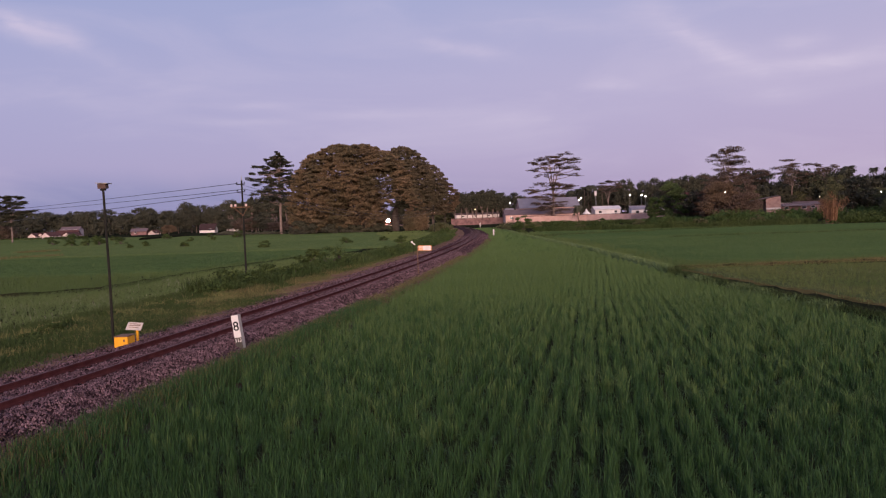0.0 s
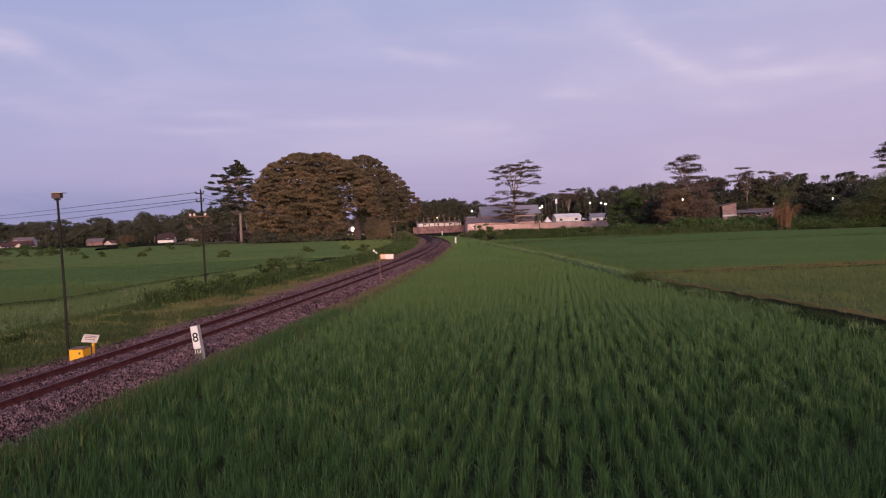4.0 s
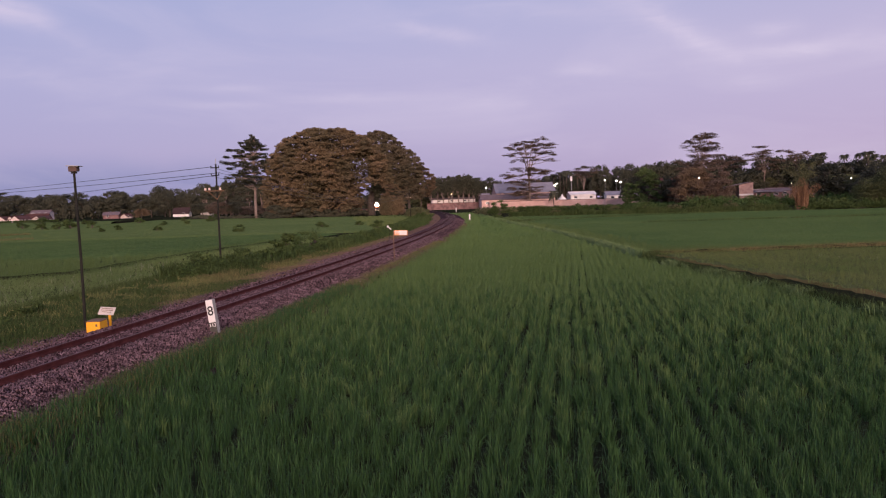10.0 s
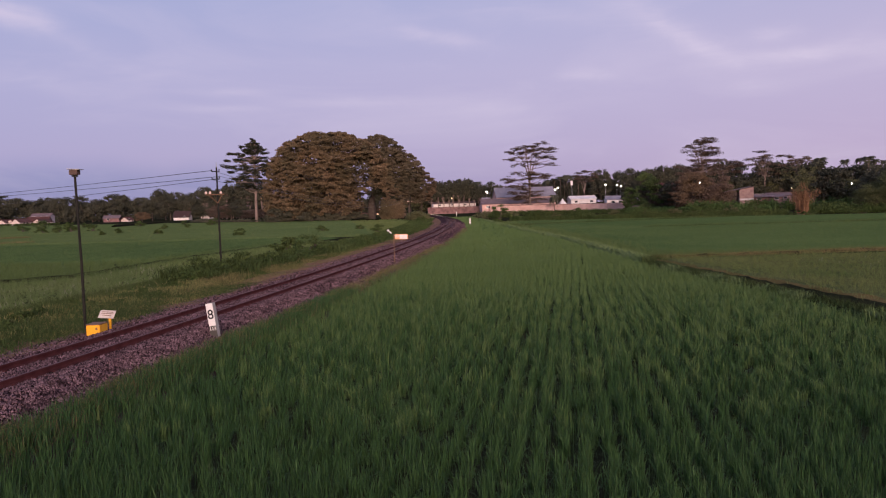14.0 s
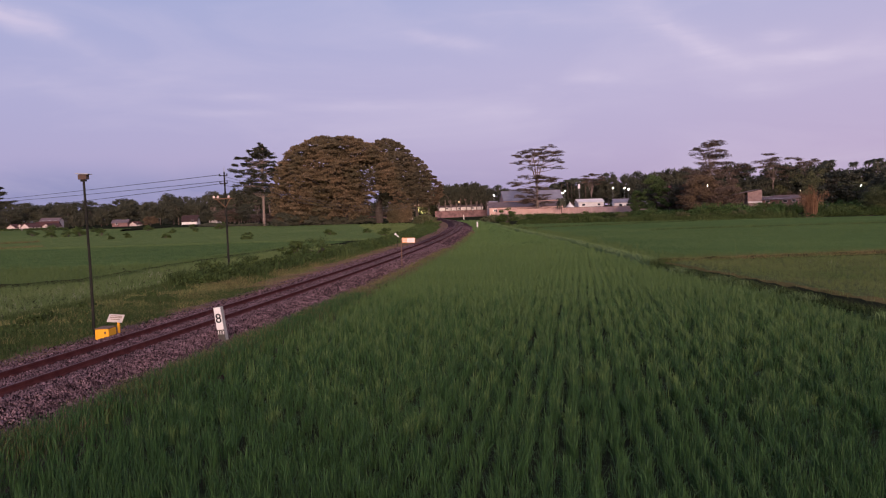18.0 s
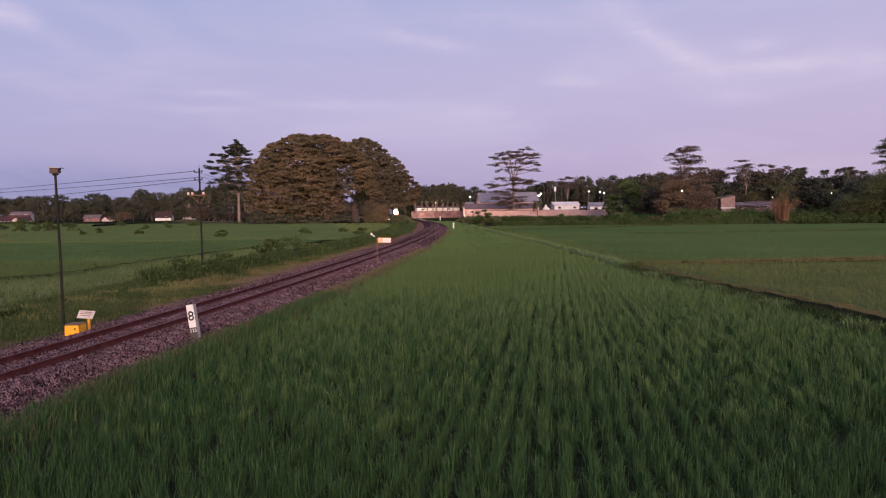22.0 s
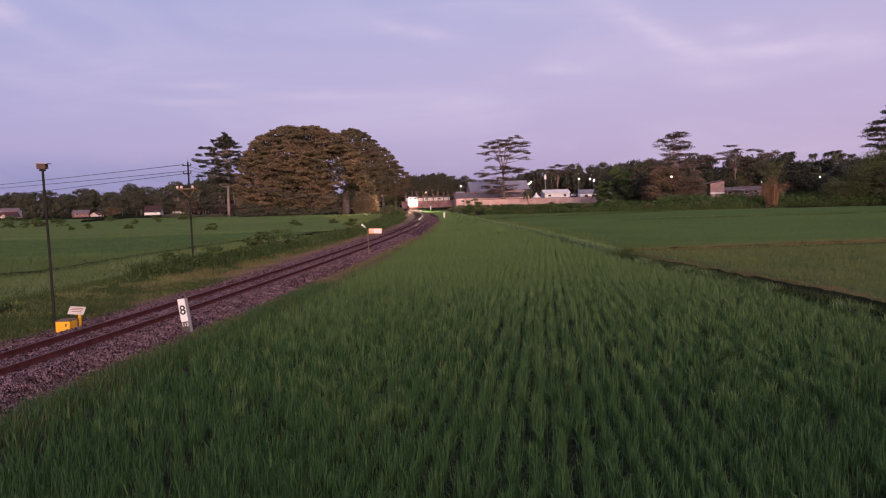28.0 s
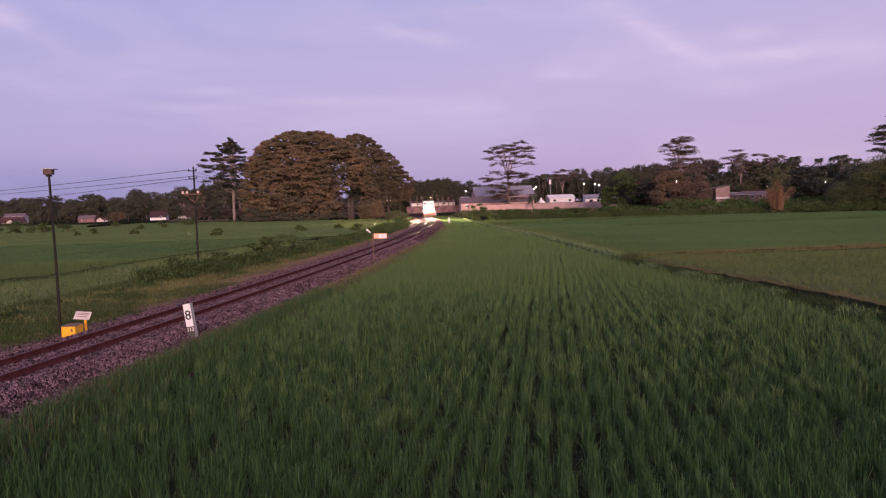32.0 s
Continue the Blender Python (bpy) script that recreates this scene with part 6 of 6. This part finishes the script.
house("gatehouse", pose(19.6, 352, 0, 0, 0, 8), 3.2, 4, 5.0, 6.6, "whitewall", "slate", "small white gatehouse beside the yard wall", [(0.4, 3.8, 0.8, 0.9)], category="building")


def open_shed(m, w, d, h0, h1):
    """Lean-to shed: brick box with an open bay on posts, roof rising to one side."""
    t = empty("brick_shed", m, "weathered brick shed with an open bay under a sloping roof", "shed")
    fw = bmesh.new()
    xa, xb = -w * 0.14, w * 0.5
    za, zb = [h0 + (h1 - h0) * (x / w + 0.5) - 0.02 for x in (xa, xb)]
    ring = [[fw.verts.new((x, y, z)) for x, z in ((xa, 0), (xb, 0), (xb, zb), (xa, za))] for y in (-d / 2 - 0.075, -d / 2 + 0.075)]
    fw.faces.new(ring[0])
    fw.faces.new(ring[1][::-1])
    for i in range(4):
        fw.faces.new((ring[0][i], ring[1][i], ring[1][(i + 1) % 4], ring[0][(i + 1) % 4]))
    bmesh.ops.recalc_face_normals(fw, faces=fw.faces)
    part("front_wall", fw, "pinkbrick", t)
    part("side_wall", box_bm(0.15, d - 0.16, h1 * 0.95, 0.01, (w * 0.5 - 0.075, 0, h1 * 0.475)), "pinkbrick", t)
    part("inner_wall", box_bm(0.15, d - 0.16, h0 * 0.96, 0.01, (-w * 0.13, 0, h0 * 0.48)), "pinkbrick", t)
    # near-black instead of brick: the bay's inner shade is in the wall colour
    part("back_wall", box_bm(w, 0.15, h0 * 0.96, 0.01, (0, d / 2, h0 * 0.48)), "dark", t)
    part("white_plinth", box_bm(w * 0.64, 0.06, 0.5, 0.01, (w * 0.18, -d / 2 - 0.11, 3.1)), "whitewall", t, "whitewashed band")
    for x in (-w / 2 + 0.1, -w * 0.32):
        part("post", box_bm(0.14, 0.14, h0 * 0.98, 0.01, (x, -d / 2, h0 * 0.49)), "bark", t)
    ang = math.degrees(math.atan2(h1 - h0, w))
    part("roof", box_bm(w + 1.2, d + 1.2, 0.16, 0.03, (0, 0, (h0 + h1) / 2 + 0.1), pose(0, 0, 0, 0, -ang, 0)), "brown_roof", t)
    return t


open_shed(pose(88.6, 236, 0, 0, 0, -10), 6.2, 4.6, 5.5, 6.7)
low_house = house("roadside_house", pose(97, 239, 0, 0, 0, -6), 8.6, 5, 3.7, 4.4, "brick", "brown_roof", "low house with a brown sheet roof behind the scrub", [(-2.5, 3.1, 1.2, 0.6), (2.5, 3.1, 1.2, 0.6)])
part("awning", box_bm(5.0, 1.6, 0.08, 0.01, (-1.0, -3.3, 3.9)), "sheetroof", low_house, "pale sheet awning")
house("roadside_house", pose(96.4, 243, 0, 0, 0, -4), 4.6, 4, 3.7, 4.5, "brick", "sheetroof", "low lean-to with a pale sheet roof", [(0, 3.6, 1.0, 0.6)])
house("roadside_house", pose(101.6, 241, 0, 0, 0, -5), 6.8, 4, 4.0, 4.8, "pinkbrick", "brown_roof", "low brick house with a long brown roof", [(-1.5, 3.3, 1.0, 0.6), (1.5, 3.3, 1.0, 0.6)])
house("roadside_house", pose(107, 230, 0, 0, 0, -10), 8, 6, 3.8, 5.0, "pinkbrick", "tile", "low brick house behind the scrub", [(-1.5, 3.0, 1.2, 0.7)])
house("roadside_house", pose(115, 228, 0, 0, 0, -10), 9, 6, 3.8, 5.0, "whitewall", "tile", "low tiled house behind the scrub", [(1.5, 3.0, 1.2, 0.7)])
house("roadside_house", pose(75.6, 268, 0, 0, 0, 5), 3.6, 4, 7.0, 9.2, "pinkbrick", "tile", "small gabled house among the trees", [(0.5, 5.4, 1.0, 0.8)])
# gables of the village look out of the trees; rows of x, y, length, eaves, ridge, turn
for x, y, w, h0, h1, rz in [(-203, 372, 7, 1.9, 3.3, 82), (-200, 374, 7, 1.9, 3.2, 84), (-195.5, 371, 8, 2.0, 3.5, 80), (-186, 372, 8, 1.9, 3.2, 78), (-191, 378, 10, 2.2, 4.0, 5), 
                            (-158.5, 402, 4, 1.6, 2.8, 70)]:
    house("village_house", pose(x, y, -0.5, 0, 0, rz), w, 4.2, h0, h1, "plaster", "tile", "small village house with plastered gable and clay roof", [(-1.2, 1.5, 0.9, 0.9)], (1.2, 0.9, 1.9))
house("village_house", pose(-197.5, 395, 0, 0, 0, 4), 9, 6, 3.9, 5.3, "plaster", "brown_roof", "long pale village house above the other roofs", [(x, 3.5, 1.2, 0.9) for x in (-3, 0, 3)])
house("village_house", pose(-111, 378, -0.2, 0, 0, 82), 5, 4.0, 1.8, 3.6, "whitewall", "tile", "small white gabled house at the field's edge", [(-1.2, 1.5, 0.9, 0.9)])
house("village_house", pose(-165, 400, 0, 0, 0, 6), 7.5, 5, 2.0, 3.3, "brick", "brown_roof", "low dark house with a brown roof at the field's edge", [(-1.5, 1.4, 1.0, 0.8)])
house("village_house", pose(-129.8, 400, -0.2, 0, 0, 3), 7.6, 6, 1.8, 4.7, "whitewall", "dark_tile", "white house with a dark red roof at the field's edge", [(1.4, 1.8, 0.9, 0.9)])
hedge("scrub_hedge", [(-222, 366), (-186, 362), (-176, 366)], 1.1, 2.0, 5.0, "weed", "low green scrub before the village", 786, 0.3, 40)
shrub("dry_bush", -146.0, 389, 3.4, 2.6, 4.8, "brown_leaf", "brown bush at the far field's edge", 785, 40, 120, 0.25)


def yard_wall():
    t = empty("wall_yard", None, "long pinkish plastered yard wall with darker coping", "wall", kind="structure")
    pts = [(-6, 352), (4, 352), (19, 360), (19.5, 318), (33, 312), (46, 304), (60, 290), (75, 290)]
    for (xa, ya), (xb, yb) in zip(pts, pts[1:]):
        a, b = Vector((xa, ya, 0)), Vector((xb, yb, 0))
        L, ang = (b - a).length, math.degrees(math.atan2(yb - ya, xb - xa))
        n = max(1, round(L / 4.2))
        look_ = "brick" if xb < 19.2 else "wall"
        for i in range(n):
            c = a.lerp(b, (i + 0.5) / n)
            part("wall_bay", box_bm(L / n - 0.3, 0.16, 2.9, 0.0, (0, 0, 1.45), pose(c.x, c.y, 0, 0, 0, ang)), look_, t)
            q = a.lerp(b, i / n)
            part("pier", box_bm(0.32, 0.3, 3.1, 0.02, (0, 0, 1.55), pose(q.x, q.y, 0, 0, 0, ang)), look_, t)
            part("coping", box_bm(L / n, 0.34, 0.14, 0.02, (0, 0, 3.0), pose(c.x, c.y, 0, 0, 0, ang)), "tile", t, "dark coping")


yard_wall()


def street_lamp(x, y, h, warm=False, r=0.40):
    t = empty("street_lamp", pose(x, y, 0), "lit street lamp on a slim steel post", "street lamp", "lit lamps")
    v, f = tube([(0, 0, -0.2), (0, 0, h * 0.7), (0, 0, h - 0.3), (0, -0.3, h)], [0.07, 0.05, 0.04, 0.03], 8)
    pydata("post", v, f, "steel" if y > 300 else "bark_dark", t)
    bm = bmesh.new()
    bmesh.ops.create_uvsphere(bm, u_segments=10, v_segments=6, radius=r)
    bmesh.ops.transform(bm, matrix=Matrix.Translation((0, -0.55, h - 0.15)), verts=bm.verts)
    part("bulb", bm, "lamp_warm" if warm else "lamp", t, "glowing lamp globe", True)
    v, f = lathe([(0.10, h + 0.05), (r * 0.9, h + 0.12), (r * 0.4, h + 0.25), (0.05, h + 0.28)], 10)
    pydata("hood", [(p[0], p[1] - 0.55, p[2]) for p in v], f, "steel", t)


for x, y, h, warm in [(19.0, 335, 9.0, False), (51.2, 352, 10.2, False), (49.3, 346, 9.4, False), (71, 345, 10.8, False), (76.5, 348, 10.6, False), (77.6, 345, 10.0, False), (69.1, 214, 8.1, False), (105.2, 205, 6.7, False), (99.0, 226, 6.1, True), (4.6, 356, 7.0, True)]:
    street_lamp(x, y, h, warm, 0.12 if y < 300 else 0.27)
street_mast = empty("sign_mast", pose(57.5, 350, 0, 0, -1.5, 0), "slim mast with a pale box sign near its top", "mast")
v, f = tube([(0, 0, -0.2), (0, 0, 12.5)], [0.14, 0.08], 8)
pydata("mast", v, f, "steel", street_mast)
part("box_sign", box_bm(0.9, 0.4, 2.0, 0.04, (0, -0.2, 12.0)), "whitewall", street_mast)


def canopy_tent():
    t = empty("canopy_tent", pose(46.4, 306, 0, 0, 0, 12), "small white peaked canopy behind the yard wall", "tent")
    bm = bmesh.new()
    ring = [bm.verts.new((sx * 1.3, sy * 1.3, 3.3)) for sx, sy in ((-1, -1), (1, -1), (1, 1), (-1, 1))]
    low = [bm.verts.new((v.co.x, v.co.y, 2.9)) for v in ring]
    mid = [bm.verts.new((v.co.x * 0.4, v.co.y * 0.4, 4.1)) for v in ring]
    tip = bm.verts.new((0, 0, 5.3))
    for i in range(4):
        k = (i + 1) % 4
        bm.faces.new((low[i], low[k], ring[k], ring[i]))
        bm.faces.new((ring[i], ring[k], mid[k], mid[i]))
        bm.faces.new((mid[i], mid[k], tip))
    part("canopy", bm, "white", t)
    for sx in (-1.2, 1.2):
        for sy in (-1.2, 1.2):
            v, f = tube([(sx, sy, -0.1), (sx, sy, 3.0)], [0.04, 0.04], 6)
            pydata("leg", v, f, "steel", t)


canopy_tent()

# ---- the train ----


def locomotive():
    t = empty("locomotive", pose(0, 0, 0), "pale diesel locomotive with red stripe and blazing headlights", "locomotive")
    part("underframe", box_bm(2.5, 13.6, 0.45, 0.04, (0, 6.9, 1.05)), "lococh", t, "grimy dark underframe")
    part("short_hood", box_bm(1.9, 1.9, 1.55, 0.12, (0, 1.15, 2.02)), "loco", t)
    part("cab", box_bm(2.6, 2.3, 2.45, 0.12, (0, 3.2, 2.47)), "loco", t)
    part("cab_roof", box_bm(2.5, 2.5, 0.2, 0.08, (0, 3.2, 3.74)), "loco", t)
    part("long_hood", box_bm(1.9, 8.6, 2.15, 0.1, (0, 8.8, 2.35)), "loco", t)
    part("stripe", box_bm(1.92, 0.02, 0.3, 0.004, (0, 0.19, 1.6)), "locored", t, "red stripe")
    for s in (-1, 1):
        part("side_stripe", box_bm(0.02, 8.4, 0.3, 0.004, (s * 0.96, 8.8, 1.75)), "locored", t, "red stripe")
        part("windscreen", box_bm(0.85, 0.05, 0.75, 0.02, (s * 0.62, 2.04, 3.15)), "glass", t)
        part("side_window", box_bm(0.05, 1.1, 0.7, 0.02, (s * 1.30, 3.2, 3.1)), "glass", t)
        part("handrail", box_bm(0.04, 10.5, 0.04, 0.008, (s * 1.22, 7.8, 2.0)), "steel", t)
        part("step", box_bm(0.5, 0.5, 0.7, 0.03, (s * 1.0, 0.6, 0.55)), "lococh", t)
        hl = bmesh.new()
        bmesh.ops.create_cone(hl, cap_ends=True, segments=16, radius1=0.26, radius2=0.26, depth=0.08, matrix=pose(s * 0.3, 0.17, 2.52, 90, 0, 0))
        h = part("headlight", hl, "head", t, "blazing warm white headlight")
        dl = bmesh.new()
        bmesh.ops.create_cone(dl, cap_ends=True, segments=14, radius1=0.18, radius2=0.18, depth=0.08, matrix=pose(s * 0.8, 0.0, 1.55, 90, 0, 0))
        part("ditch_light", dl, "head", t, "blazing warm white lower light")
    part("light_housing", box_bm(1.25, 0.16, 0.62, 0.05, (0, 0.26, 2.52)), "lococh", t)
    part("buffer_beam", box_bm(2.5, 0.2, 0.6, 0.03, (0, 0.05, 0.95)), "locored", t, "red buffer beam")
    part("coupler", box_bm(0.28, 0.5, 0.3, 0.05, (0, -0.25, 0.85)), "lococh", t)
    part("cowcatcher", box_bm(2.2, 0.12, 0.45, 0.03, (0, 0.1, 0.4)), "lococh", t)
    part("fuel_tank", box_bm(2.3, 3.2, 0.7, 0.1, (0, 6.9, 0.6)), "lococh", t)
    part("radiator", box_bm(1.7, 1.6, 0.25, 0.05, (0, 11.6, 3.5)), "lococh", t)
    for by in (2.9, 10.9):
        b = part("bogie", box_bm(1.9, 3.6, 0.4, 0.06, (0, by, 0.62)), "lococh", t)
        for wy_ in (-1.3, 0.0, 1.3):
            for s in (-1, 1):
                wb = bmesh.new()
                bmesh.ops.create_cone(wb, cap_ends=True, segments=20, radius1=0.48, radius2=0.46, depth=0.13, matrix=pose(s * 0.567, by + wy_, 0.48, 0, 90, 0))
                part("wheel", wb, "rail", b)
    return t


LOCO = locomotive()


def motions():
    run = [(0, 484), (2, 480), (4, 473.5), (6, 465), (8, 456), (10, 447), (12, 438), (14, 424), (16, 404), (18, 384), (20, 364), (21, 352.5), (22, 340), (23, 326), (24, 310.5),
           (25, 294), (26, 276), (27, 258), (28, 240), (29, 223), (30, 208), (31, 194), (32, 181)]
    rows = []
    for t, y in run:
        p = line_at(y)
        rows.append((t, pose(p.x, p.y, 0.752, 0, 0, -math.degrees(math.atan(0.1598 - 0.000962 * (y + 6))))))
    walk(LOCO, rows)


motions()
